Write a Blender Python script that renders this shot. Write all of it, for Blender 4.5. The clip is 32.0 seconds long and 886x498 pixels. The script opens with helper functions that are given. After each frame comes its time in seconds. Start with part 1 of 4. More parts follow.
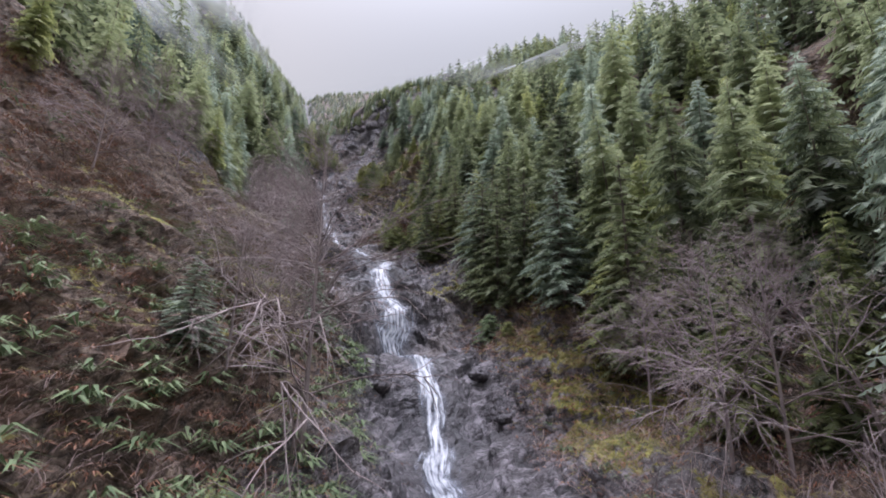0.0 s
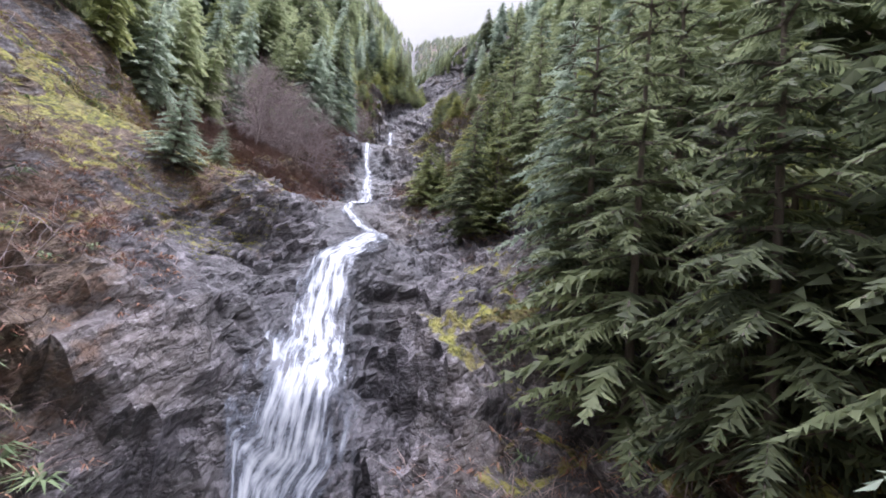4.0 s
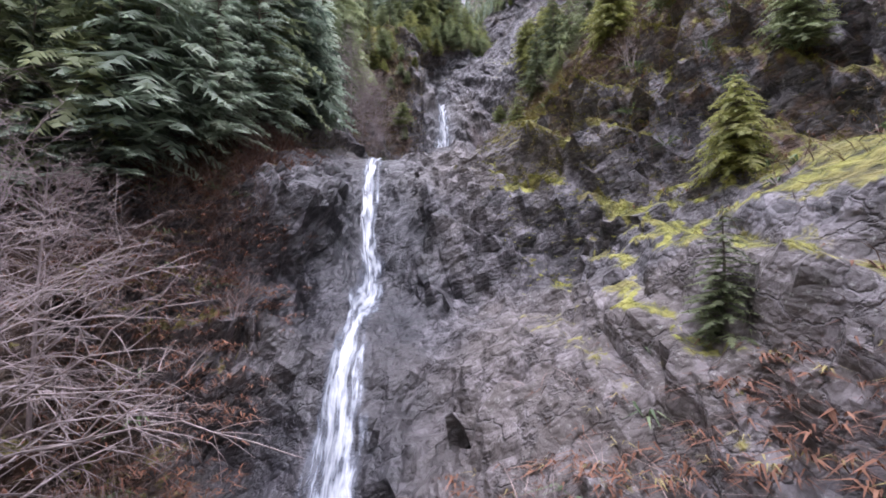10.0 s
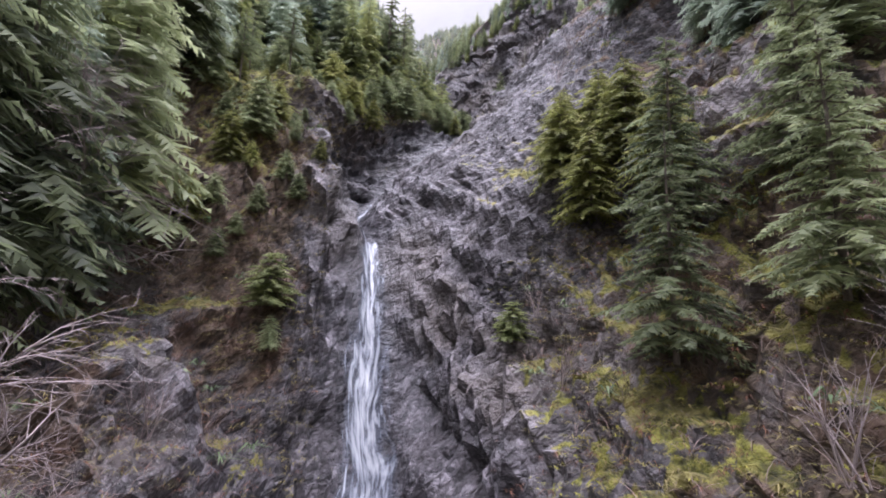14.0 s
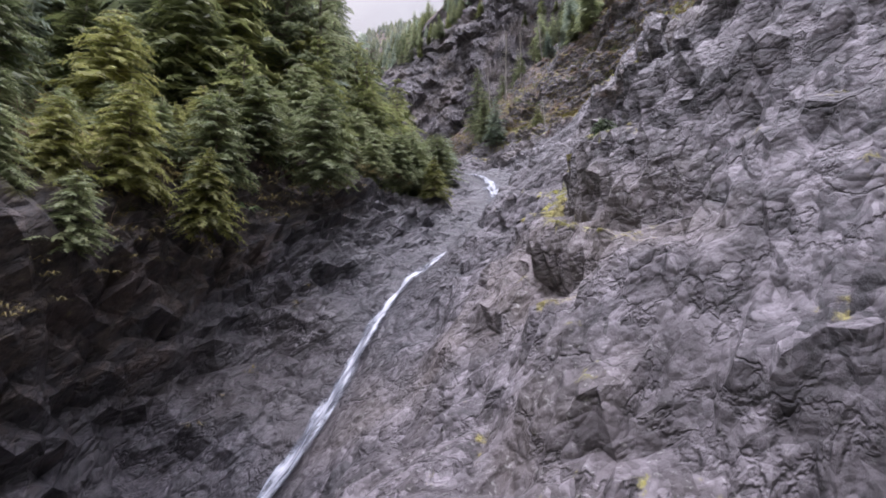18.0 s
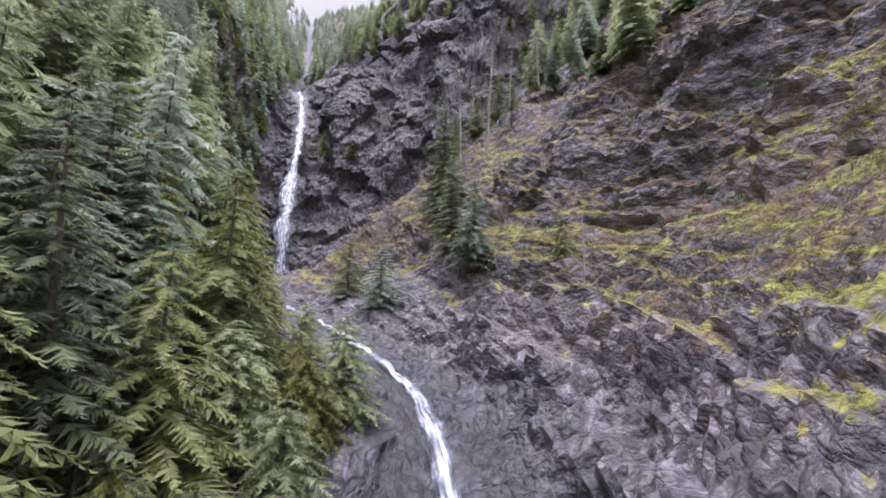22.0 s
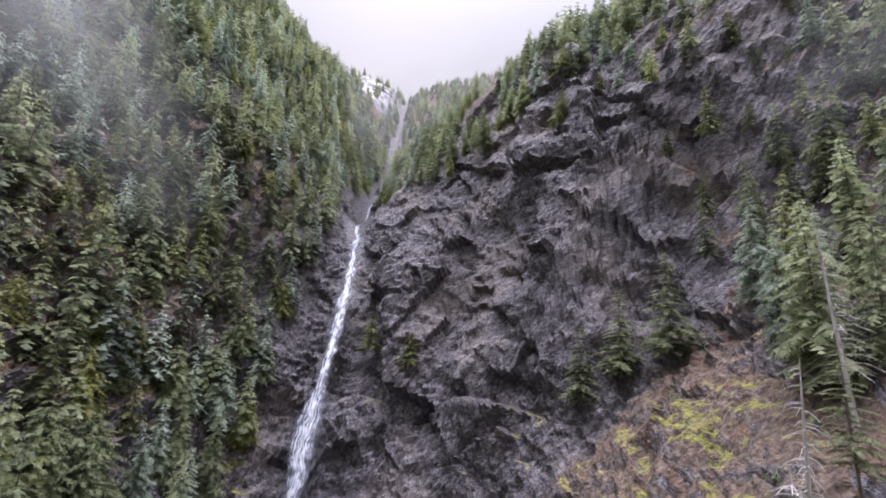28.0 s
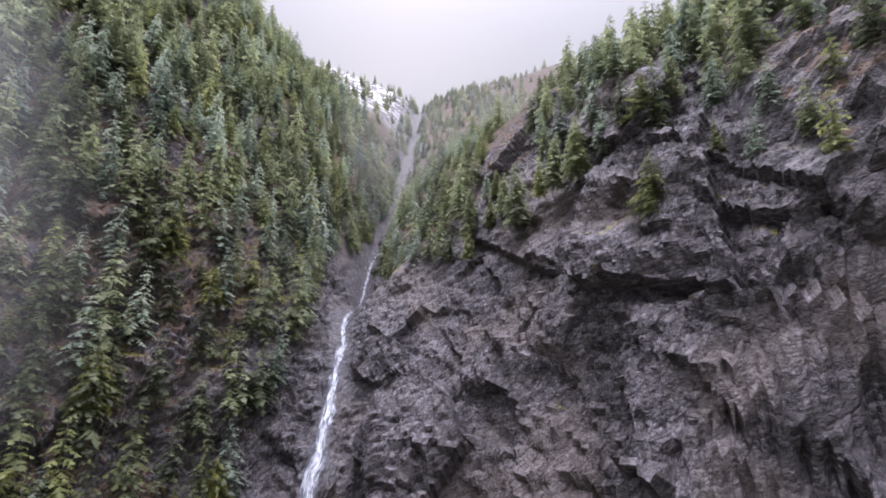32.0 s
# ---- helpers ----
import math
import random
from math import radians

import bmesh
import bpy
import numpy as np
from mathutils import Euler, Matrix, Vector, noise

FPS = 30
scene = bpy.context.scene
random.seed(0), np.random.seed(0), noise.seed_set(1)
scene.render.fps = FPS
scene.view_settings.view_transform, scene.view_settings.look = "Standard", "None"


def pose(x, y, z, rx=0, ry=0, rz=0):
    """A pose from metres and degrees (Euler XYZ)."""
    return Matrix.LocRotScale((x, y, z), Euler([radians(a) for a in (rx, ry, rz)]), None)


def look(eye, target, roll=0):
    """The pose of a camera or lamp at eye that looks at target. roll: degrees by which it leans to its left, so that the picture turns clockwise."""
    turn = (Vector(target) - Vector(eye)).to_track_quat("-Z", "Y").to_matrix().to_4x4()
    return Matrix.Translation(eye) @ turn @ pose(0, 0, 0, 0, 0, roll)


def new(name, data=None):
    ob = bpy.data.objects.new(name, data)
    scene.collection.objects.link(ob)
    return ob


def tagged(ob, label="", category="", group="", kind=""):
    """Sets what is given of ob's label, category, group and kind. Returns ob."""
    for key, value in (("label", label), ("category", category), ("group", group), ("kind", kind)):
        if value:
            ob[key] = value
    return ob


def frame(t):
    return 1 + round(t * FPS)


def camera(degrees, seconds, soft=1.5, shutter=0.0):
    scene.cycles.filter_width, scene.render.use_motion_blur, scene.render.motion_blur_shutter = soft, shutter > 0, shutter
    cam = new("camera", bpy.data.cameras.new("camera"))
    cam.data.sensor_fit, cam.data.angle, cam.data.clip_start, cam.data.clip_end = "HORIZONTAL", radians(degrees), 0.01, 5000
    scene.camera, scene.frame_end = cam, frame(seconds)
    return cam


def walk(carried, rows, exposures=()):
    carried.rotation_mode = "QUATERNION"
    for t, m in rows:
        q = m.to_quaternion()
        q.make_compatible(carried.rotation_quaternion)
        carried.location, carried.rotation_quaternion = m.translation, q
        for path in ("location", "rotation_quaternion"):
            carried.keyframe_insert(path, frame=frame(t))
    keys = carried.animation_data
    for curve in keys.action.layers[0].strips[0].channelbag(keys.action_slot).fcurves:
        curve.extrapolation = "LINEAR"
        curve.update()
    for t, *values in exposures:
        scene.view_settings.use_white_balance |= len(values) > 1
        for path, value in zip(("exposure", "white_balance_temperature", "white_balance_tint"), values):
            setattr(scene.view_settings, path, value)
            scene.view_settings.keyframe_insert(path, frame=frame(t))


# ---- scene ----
cam = camera(85.4, 32.0, 1.8)
METRES, EYE, TILT, LEAN, TURN = 250.0, 8.0, 15.85, -0.89, 0.0
ROWS = [
    (0.0, 0.0, 0.0, 0.0, 0.0, 0.0, 0.0),
    (0.5, -0.0002, 0.0185, 0.004, -1.23, -3.25, 5.33),
    (1.0, 0.0006, 0.0343, 0.0046, -5.78, -6.83, 9.8),
    (1.5, 0.0029, 0.0499, 0.005, -8.13, -9.1, 7.29),
    (2.0, 0.0059, 0.0657, 0.0052, -8.59, -10.31, 5.12),
    (2.5, 0.009, 0.0807, 0.0038, -4.51, -9.58, 3.21),
    (3.0, 0.0115, 0.0952, 0.0019, 1.73, -7.25, 1.14),
    (3.5, 0.0124, 0.1096, 0.0011, 7.82, -5.04, -1.78),
    (5.5, -0.0006, 0.1666, 0.0077, 21.18, -5.79, 2.06),
    (6.0, -0.006, 0.1822, 0.0129, 20.96, -5.72, 3.45),
    (6.5, -0.0114, 0.198, 0.0185, 20.39, -6.52, 5.6),
    (7.0, -0.0165, 0.2138, 0.0235, 19.68, -7.83, 7.6),
    (7.5, -0.0214, 0.2291, 0.027, 19.55, -9.34, 7.82),
    (8.0, -0.0262, 0.2438, 0.0287, 19.91, -10.12, 7.63),
    (8.5, -0.031, 0.2588, 0.0294, 20.54, -10.22, 7.12),
    (9.0, -0.0361, 0.2739, 0.03, 21.07, -10.11, 7.56),
    (9.5, -0.0414, 0.2897, 0.0309, 21.25, -10.01, 7.74),
    (10.0, -0.0468, 0.3062, 0.0328, 21.46, -9.84, 6.89),
    (10.5, -0.0526, 0.3233, 0.036, 21.88, -7.87, 6.25),
    (11.0, -0.0585, 0.3405, 0.0408, 21.45, -5.98, 6.36),
    (11.5, -0.0641, 0.3572, 0.0458, 21.04, -4.87, 6.75),
    (12.0, -0.0696, 0.3735, 0.051, 20.49, -4.51, 6.37),
    (12.5, -0.0749, 0.3893, 0.0564, 19.71, -4.46, 5.64),
    (13.0, -0.0799, 0.4043, 0.0615, 19.05, -4.36, 4.89),
    (13.5, -0.0849, 0.419, 0.0665, 16.72, -4.56, 3.86),
    (15.5, -0.1029, 0.4772, 0.0846, 11.45, -6.78, 2.38),
    (16.0, -0.1071, 0.492, 0.0889, 11.21, -6.85, 2.53),
    (16.5, -0.1112, 0.5067, 0.0928, 10.94, -6.8, 2.47),
    (17.0, -0.1151, 0.5215, 0.0966, 10.5, -6.62, 2.84),
    (17.5, -0.1188, 0.5363, 0.1002, 9.4, -6.31, 4.0),
    (18.0, -0.1221, 0.5512, 0.1037, 8.56, -5.82, 4.71),
    (18.5, -0.1248, 0.5663, 0.1077, 6.25, -4.5, 4.41),
    (19.0, -0.1269, 0.5815, 0.1129, 3.84, -2.78, 3.18),
    (19.5, -0.1283, 0.5963, 0.1191, 2.15, -1.7, 2.93),
    (20.0, -0.129, 0.6107, 0.1256, 1.21, -2.04, 2.08),
    (20.5, -0.1293, 0.6247, 0.1317, 1.94, -3.77, 1.72),
    (21.0, -0.1295, 0.6388, 0.1376, 1.57, -5.5, 1.0),
    (21.5, -0.1296, 0.6532, 0.1428, 2.15, -6.49, 1.31),
    (22.0, -0.1298, 0.6679, 0.1479, 3.44, -6.94, 0.5),
    (22.5, -0.1304, 0.6827, 0.1528, 4.3, -6.29, -0.29),
    (23.0, -0.1312, 0.6977, 0.1582, 5.03, -4.71, -0.82),
    (23.5, -0.1321, 0.7124, 0.1638, 5.86, -1.71, 0.03),
    (24.0, -0.1329, 0.7263, 0.1699, 5.82, 0.52, 1.48),
    (24.5, -0.1335, 0.7394, 0.1764, 6.79, 2.23, 2.9),
    (25.0, -0.1339, 0.7521, 0.1837, 8.29, 3.44, 3.56),
    (25.5, -0.1342, 0.7642, 0.1917, 10.54, 3.91, 3.6),
    (26.0, -0.1345, 0.7759, 0.2, 12.35, 3.69, 3.51),
    (26.5, -0.1349, 0.7871, 0.2085, 13.52, 3.53, 3.46),
    (28.5, -0.1426, 0.8293, 0.2386, 16.08, -2.26, 2.56),
    (29.0, -0.1447, 0.8411, 0.2461, 15.99, -3.59, 2.34),
    (29.5, -0.1473, 0.8533, 0.2534, 16.0, -4.18, 3.14),
    (30.0, -0.1501, 0.8658, 0.2604, 15.89, -3.76, 4.25),
    (30.5, -0.1529, 0.8781, 0.2672, 16.05, -2.92, 4.63),
    (31.0, -0.1558, 0.8908, 0.2739, 16.66, -2.27, 4.44),
    (31.5, -0.1589, 0.9034, 0.2804, 17.68, -1.42, 4.32),
    (32.0, -0.1621, 0.9158, 0.2866, 18.2, -0.59, 4.43),
]
walk(cam, [(t, pose(0, 0, EYE, TILT, LEAN, TURN) @ pose(METRES * x, METRES * y, METRES * z, 90 + pitch, roll, yaw)) for t, x, y, z, yaw, pitch, roll in ROWS], [(0.0, 0.66, 6120, 22), (0.5, 0.0, 6120, 22), (1.0, 0.55, 6120, 22), (2.0, 1.1, 6090, 21), (6.0, 1.27, 6120, 24), (10.0, 1.1, 6090, 24), (11.0, 1.25, 6120, 24), (13.0, 1.2, 6120, 25), (16.0, 1.15, 6210, 26), (18.0, 0.92, 6210, 26), (20.0, 0.9, 6180, 26), (22.0, 1.12, 6110, 25), (24.0, 0.74, 6120, 28), (26.0, 0.76, 6140, 28), (28.0, 1.02, 6160, 27), (32.0, 0.95, 6180, 26)])

# ---- light: a bright overcast winter sky with a faint wide sun ----
SKY_LOW, SKY_HIGH = 0.335, 8.6
world = bpy.data.worlds.new("overcast_sky")
scene.world = world
world.use_nodes = True
wn, wl = world.node_tree.nodes, world.node_tree.links
wn.clear()
w_out = wn.new("ShaderNodeOutputWorld")
w_bg = wn.new("ShaderNodeBackground")
w_sky = wn.new("ShaderNodeTexSky")
w_sky.sky_type, w_sky.sun_disc = "NISHITA", False
w_sky.sun_elevation, w_sky.sun_rotation = radians(38), radians(-25)
w_gain = wn.new("ShaderNodeVectorMath")
w_gain.operation = "SCALE"
w_gain.inputs["Scale"].default_value = 0.12
w_way = wn.new("ShaderNodeTexCoord")
w_sep = wn.new("ShaderNodeSeparateXYZ")
w_rise = wn.new("ShaderNodeMapRange")  # cloud cover is brighter overhead than at the horizon
w_rise.inputs["From Min"].default_value, w_rise.inputs["From Max"].default_value = 0.0, 1.0
w_rise.inputs["To Min"].default_value, w_rise.inputs["To Max"].default_value = SKY_LOW, SKY_HIGH
w_cloud = wn.new("ShaderNodeVectorMath")
w_cloud.operation = "SCALE"
w_hue = wn.new("ShaderNodeMix")  # warm white near the horizon, cooler overhead
w_hue.data_type = "RGBA"
w_hue.inputs["A"].default_value, w_hue.inputs["B"].default_value = (0.925, 1.0, 0.92, 1), (0.955, 0.982, 1.045, 1)
wl.new(w_hue.outputs["Result"], w_cloud.inputs[0])
w_mix = wn.new("ShaderNodeMix")
w_mix.data_type = "RGBA"
w_mix.inputs["Factor"].default_value = 0.96
wl.new(w_way.outputs["Generated"], w_sep.inputs[0])
w_pow = wn.new("ShaderNodeMath")
w_pow.operation, w_pow.use_clamp = "POWER", True
w_pow.inputs[1].default_value = 10.0
wl.new(w_sep.outputs["Z"], w_pow.inputs[0])
wl.new(w_pow.outputs[0], w_rise.inputs["Value"])
wl.new(w_sep.outputs["Z"], w_hue.inputs["Factor"])
wl.new(w_rise.outputs["Result"], w_cloud.inputs["Scale"])
wl.new(w_sky.outputs[0], w_gain.inputs[0])
wl.new(w_gain.outputs[0], w_mix.inputs["A"])
wl.new(w_cloud.outputs[0], w_mix.inputs["B"])
wl.new(w_mix.outputs["Result"], w_bg.inputs["Color"])
w_bg.inputs["Strength"].default_value = 1.0
wl.new(w_bg.outputs[0], w_out.inputs["Surface"])

sun = new("sun", bpy.data.lights.new("sun", "SUN"))
sun.data.energy, sun.data.angle, sun.data.color = 0.75, radians(35), (1.0, 0.975, 0.95)
sun.matrix_world = look((0, 0, 0), (-0.33, -0.71, -0.62))


# ---- materials ----
def nodes_of(name):
    m = bpy.data.materials.new(name)
    m.use_nodes = True
    nt = m.node_tree
    return m, nt.nodes, nt.links, nt.nodes["Principled BSDF"]


def tex_noise(n, l, vec, scale, detail=5.0, rough=0.6):
    t = n.new("ShaderNodeTexNoise")
    t.inputs["Scale"].default_value, t.inputs["Detail"].default_value, t.inputs["Roughness"].default_value = scale, detail, rough
    if vec is not None:
        l.new(vec, t.inputs["Vector"])
    return t.outputs["Fac"]


def ramp(n, l, fac, stops):
    r = n.new("ShaderNodeValToRGB")
    while len(r.color_ramp.elements) < len(stops):
        r.color_ramp.elements.new(0.5)
    for e, (p, c) in zip(r.color_ramp.elements, stops):
        e.position = p
        e.color = (*c, 1) if len(c) == 3 else c
    l.new(fac, r.inputs["Fac"])
    return r.outputs["Color"]


def step(n, l, fac, lo, hi):
    m = n.new("ShaderNodeMapRange")
    m.interpolation_type = "SMOOTHSTEP"
    m.inputs["From Min"].default_value, m.inputs["From Max"].default_value = lo, hi
    l.new(fac, m.inputs["Value"])
    return m.outputs["Result"]


def blend(n, l, fac, a, b, mode="MIX"):
    m = n.new("ShaderNodeMix")
    m.data_type, m.blend_type = "RGBA", mode
    for key, v in (("Factor", fac), ("A", a), ("B", b)):
        if hasattr(v, "links"):
            l.new(v, m.inputs[key])
        else:
            m.inputs[key].default_value = v if key == "Factor" else (*v, 1)
    return m.outputs["Result"]


def maths(n, l, op, a, b=0.0):
    m = n.new("ShaderNodeMath")
    m.operation = op
    for i, v in enumerate((a, b)):
        if hasattr(v, "links"):
            l.new(v, m.inputs[i])
        else:
            m.inputs[i].default_value = v
    return m.outputs[0]


def bump(n, l, height, strength, distance, normal=None):
    b = n.new("ShaderNodeBump")
    b.inputs["Strength"].default_value, b.inputs["Distance"].default_value = strength, distance
    l.new(height, b.inputs["Height"])
    if normal is not None:
        l.new(normal, b.inputs["Normal"])
    return b.outputs["Normal"]


def attr(n, name):
    a = n.new("ShaderNodeAttribute")
    a.attribute_name = name
    return a.outputs["Fac"]


def ground_material():
    m, n, l, p = nodes_of("mossy_rock_ground")
    pos = n.new("ShaderNodeNewGeometry").outputs["Position"]
    mp = n.new("ShaderNodeMapping")
    mp.vector_type = "TEXTURE"
    mp.inputs["Rotation"].default_value = (0.45, -0.62, 0.3)
    mp.inputs["Scale"].default_value = (1.35, 1.2, 0.62)
    l.new(pos, mp.inputs["Vector"])
    bed = mp.outputs["Vector"]
    fine = tex_noise(n, l, bed, 2.2, 8, 0.72)
    mid = tex_noise(n, l, bed, 0.55, 6, 0.65)
    big = tex_noise(n, l, pos, 0.09, 4, 0.6)
    grit = tex_noise(n, l, pos, 9.0, 4, 0.7)
    wander = tex_noise(n, l, bed, 0.8, 5, 0.55)
    seam = maths(n, l, "ABSOLUTE", maths(n, l, "SUBTRACT", wander, 0.5))
    seam = step(n, l, seam, 0.0, 0.025)
    lump = tex_noise(n, l, bed, 1.1, 3, 0.5)
    jog = n.new("ShaderNodeVectorMath")
    jog.operation = "MULTIPLY_ADD"
    wob = n.new("ShaderNodeTexNoise")
    wob.inputs["Scale"].default_value, wob.inputs["Detail"].default_value = 1.3, 1.5
    l.new(bed, wob.inputs["Vector"])
    l.new(wob.outputs["Color"], jog.inputs[0])
    jog.inputs[1].default_value = (0.45, 0.45, 0.45)
    l.new(bed, jog.inputs[2])
    tone, dome = [], []
    for k, sc in enumerate((1.2, 3.4, 8.0)):
        v = n.new("ShaderNodeTexVoronoi")
        v.inputs["Scale"].default_value = sc
        l.new(jog.outputs["Vector"], v.inputs["Vector"])
        sep = n.new("ShaderNodeSeparateColor")
        l.new(v.outputs["Color"], sep.inputs[0])
        tone.append(sep.outputs[0])
        dome.append(v.outputs["Distance"])
    shard = maths(n, l, "ADD", maths(n, l, "MULTIPLY", tone[0], 0.3), maths(n, l, "ADD", maths(n, l, "MULTIPLY", tone[1], 0.4), maths(n, l, "MULTIPLY", tone[2], 0.3)))
    rock = ramp(n, l, maths(n, l, "ADD", maths(n, l, "MULTIPLY", fine, 0.35), maths(n, l, "MULTIPLY", shard, 0.65)), [(0.32, (0.017, 0.015, 0.0165)), (0.44, (0.053, 0.047, 0.051)), (0.55, (0.106, 0.094, 0.102)), (0.7, (0.22, 0.199, 0.213))])
    rock = blend(n, l, step(n, l, mid, 0.36, 0.56), blend(n, l, 0.6, rock, (0.055, 0.046, 0.047)), rock)
    rock = blend(n, l, maths(n, l, "MULTIPLY", step(n, l, big, 0.5, 0.62), 0.35), rock, (0.2, 0.16, 0.135))
    lichen = maths(n, l, "MULTIPLY", step(n, l, grit, 0.58, 0.68), step(n, l, big, 0.42, 0.56))
    rock = blend(n, l, maths(n, l, "MULTIPLY", lichen, 0.32), rock, (0.6, 0.6, 0.56))
    rock = blend(n, l, maths(n, l, "MULTIPLY", maths(n, l, "SUBTRACT", 1.0, seam), 0.4), rock, (0.06, 0.052, 0.055))
    moss = ramp(n, l, fine, [(0.36, (0.03, 0.03, 0.012)), (0.46, (0.10, 0.098, 0.026)), (0.54, (0.20, 0.195, 0.04)), (0.64, (0.33, 0.32, 0.07))])
    moss = blend(n, l, step(n, l, mid, 0.45, 0.62), moss, blend(n, l, 0.5, moss, (0.2, 0.15, 0.08)))
    duff = ramp(n, l, fine, [(0.34, (0.026, 0.018, 0.014)), (0.46, (0.086, 0.063, 0.047)), (0.56, (0.165, 0.12, 0.09)), (0.68, (0.3, 0.235, 0.18))])
    duff = blend(n, l, maths(n, l, "MULTIPLY", step(n, l, mid, 0.5, 0.62), 0.7), duff, (0.135, 0.082, 0.058))
    soil = attr(n, "soil")
    green = attr(n, "moss")
    s_mask = step(n, l, maths(n, l, "ADD", soil, maths(n, l, "MULTIPLY", maths(n, l, "SUBTRACT", mid, 0.5), 1.3)), 0.35, 0.6)
    g_mask = step(n, l, maths(n, l, "ADD", green, maths(n, l, "MULTIPLY", maths(n, l, "SUBTRACT", maths(n, l, "ADD", maths(n, l, "MULTIPLY", fine, 0.55), maths(n, l, "MULTIPLY", mid, 0.45)), 0.5), 1.9)), 0.42, 0.62)
    base = blend(n, l, s_mask, rock, duff)
    base = blend(n, l, g_mask, base, moss)
    # Darkens wet rock; on the gorge wall it also paints in the shade.
    wet_shade = attr(n, "wet_shade")
    base = blend(n, l, maths(n, l, "MULTIPLY", wet_shade, 0.72), base, (0.02, 0.02, 0.025))
    white = maths(n, l, "MULTIPLY", step(n, l, tex_noise(n, l, pos, 0.12, 6, 0.75), 0.5, 0.56), attr(n, "snow"))
    base = blend(n, l, white, base, (0.78, 0.8, 0.84))
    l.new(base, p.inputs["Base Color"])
    dry = maths(n, l, "MAXIMUM", s_mask, g_mask)
    rough = maths(n, l, "ADD", maths(n, l, "SUBTRACT", 0.66, maths(n, l, "MULTIPLY", wet_shade, 0.26)), maths(n, l, "MULTIPLY", dry, 0.3))
    l.new(rough, p.inputs["Roughness"])
    hgt = maths(n, l, "ADD", maths(n, l, "MULTIPLY", fine, 0.22), maths(n, l, "ADD", maths(n, l, "MULTIPLY", seam, 0.10), maths(n, l, "MULTIPLY", lump, 0.35)))
    chip = maths(n, l, "ADD", maths(n, l, "MULTIPLY", dome[0], 0.55), maths(n, l, "ADD", maths(n, l, "MULTIPLY", dome[1], 0.28), maths(n, l, "MULTIPLY", dome[2], 0.12)))
    tilt = maths(n, l, "ADD", maths(n, l, "MULTIPLY", tone[0], 0.3), maths(n, l, "MULTIPLY", tone[1], 0.14))
    hgt = maths(n, l, "ADD", hgt, maths(n, l, "SUBTRACT", maths(n, l, "MULTIPLY", tilt, 0.7), maths(n, l, "MULTIPLY", chip, 0.7)))
    nb = bump(n, l, hgt, 1.0, 0.5)
    nb = bump(n, l, grit, 0.35, 0.06, nb)
    l.new(nb, p.inputs["Normal"])
    return m


def leaf_material(name, dark, mid, light, through_light=0.58, gloss=0.55):
    m, n, l, p = nodes_of(name)
    info = n.new("ShaderNodeObjectInfo")
    pos = n.new("ShaderNodeNewGeometry")
    a = tex_noise(n, l, pos.outputs["Position"], 0.9, 4, 0.65)
    b = maths(n, l, "ADD", maths(n, l, "MULTIPLY", a, 0.5), maths(n, l, "MULTIPLY", pos.outputs["Random Per Island"], 0.35))
    b = maths(n, l, "ADD", b, maths(n, l, "MULTIPLY", maths(n, l, "SUBTRACT", info.outputs["Random"], 0.5), 0.28))
    b = maths(n, l, "ADD", b, maths(n, l, "MULTIPLY", attr(n, "tint"), 0.42))
    col = ramp(n, l, b, [(0.12, dark), (0.42, mid), (0.75, light)])
    l.new(col, p.inputs["Base Color"])
    p.inputs["Roughness"].default_value = gloss
    p.inputs["Specular IOR Level"].default_value = 0.3
    tr = n.new("ShaderNodeBsdfTranslucent")
    l.new(col, tr.inputs["Color"])
    mx = n.new("ShaderNodeMixShader")
    mx.inputs["Fac"].default_value = through_light
    l.new(p.outputs[0], mx.inputs[1])
    l.new(tr.outputs[0], mx.inputs[2])
    l.new(mx.outputs[0], n["Material Output"].inputs["Surface"])
    return m


def bark_material(name, dark, light, scale=6.0):
    m, n, l, p = nodes_of(name)
    tc = n.new("ShaderNodeTexCoord").outputs["Object"]
    mp = n.new("ShaderNodeMapping")
    mp.inputs["Scale"].default_value = (1, 1, 0.25)
    l.new(tc, mp.inputs["Vector"])
    f = tex_noise(n, l, mp.outputs["Vector"], scale, 6, 0.7)
    l.new(ramp(n, l, f, [(0.3, dark), (0.7, light)]), p.inputs["Base Color"])
    p.inputs["Roughness"].default_value = 0.9
    l.new(bump(n, l, f, 0.6, 0.03), p.inputs["Normal"])
    return m


def water_material(name, body, foam, alpha_lo, alpha_hi, streak):
    """Falling water: white aerated threads with gaps, over clear wet film."""
    m, n, l, p = nodes_of(name)
    uv = n.new("ShaderNodeUVMap").outputs["UV"]
    mp = n.new("ShaderNodeMapping")
    mp.inputs["Scale"].default_value = (streak, streak * 0.12, 1)
    l.new(uv, mp.inputs["Vector"])
    f = tex_noise(n, l, mp.outputs["Vector"], 1.6, 5, 0.58)
    g = tex_noise(n, l, uv, 1.1, 4, 0.6)
    s = maths(n, l, "ADD", maths(n, l, "MULTIPLY", f, 0.75), maths(n, l, "MULTIPLY", g, 0.3))
    edge = attr(n, "edge")
    s = maths(n, l, "SUBTRACT", s, maths(n, l, "MULTIPLY", edge, 0.42))
    l.new(ramp(n, l, s, [(0.42, body), (0.64, foam)]), p.inputs["Base Color"])
    l.new(step(n, l, s, alpha_lo, alpha_hi), p.inputs["Alpha"])
    p.inputs["Roughness"].default_value = 0.35
    p.inputs["Subsurface Weight"].default_value = 0.0
    l.new(bump(n, l, f, 0.35, 0.08), p.inputs["Normal"])
    return m


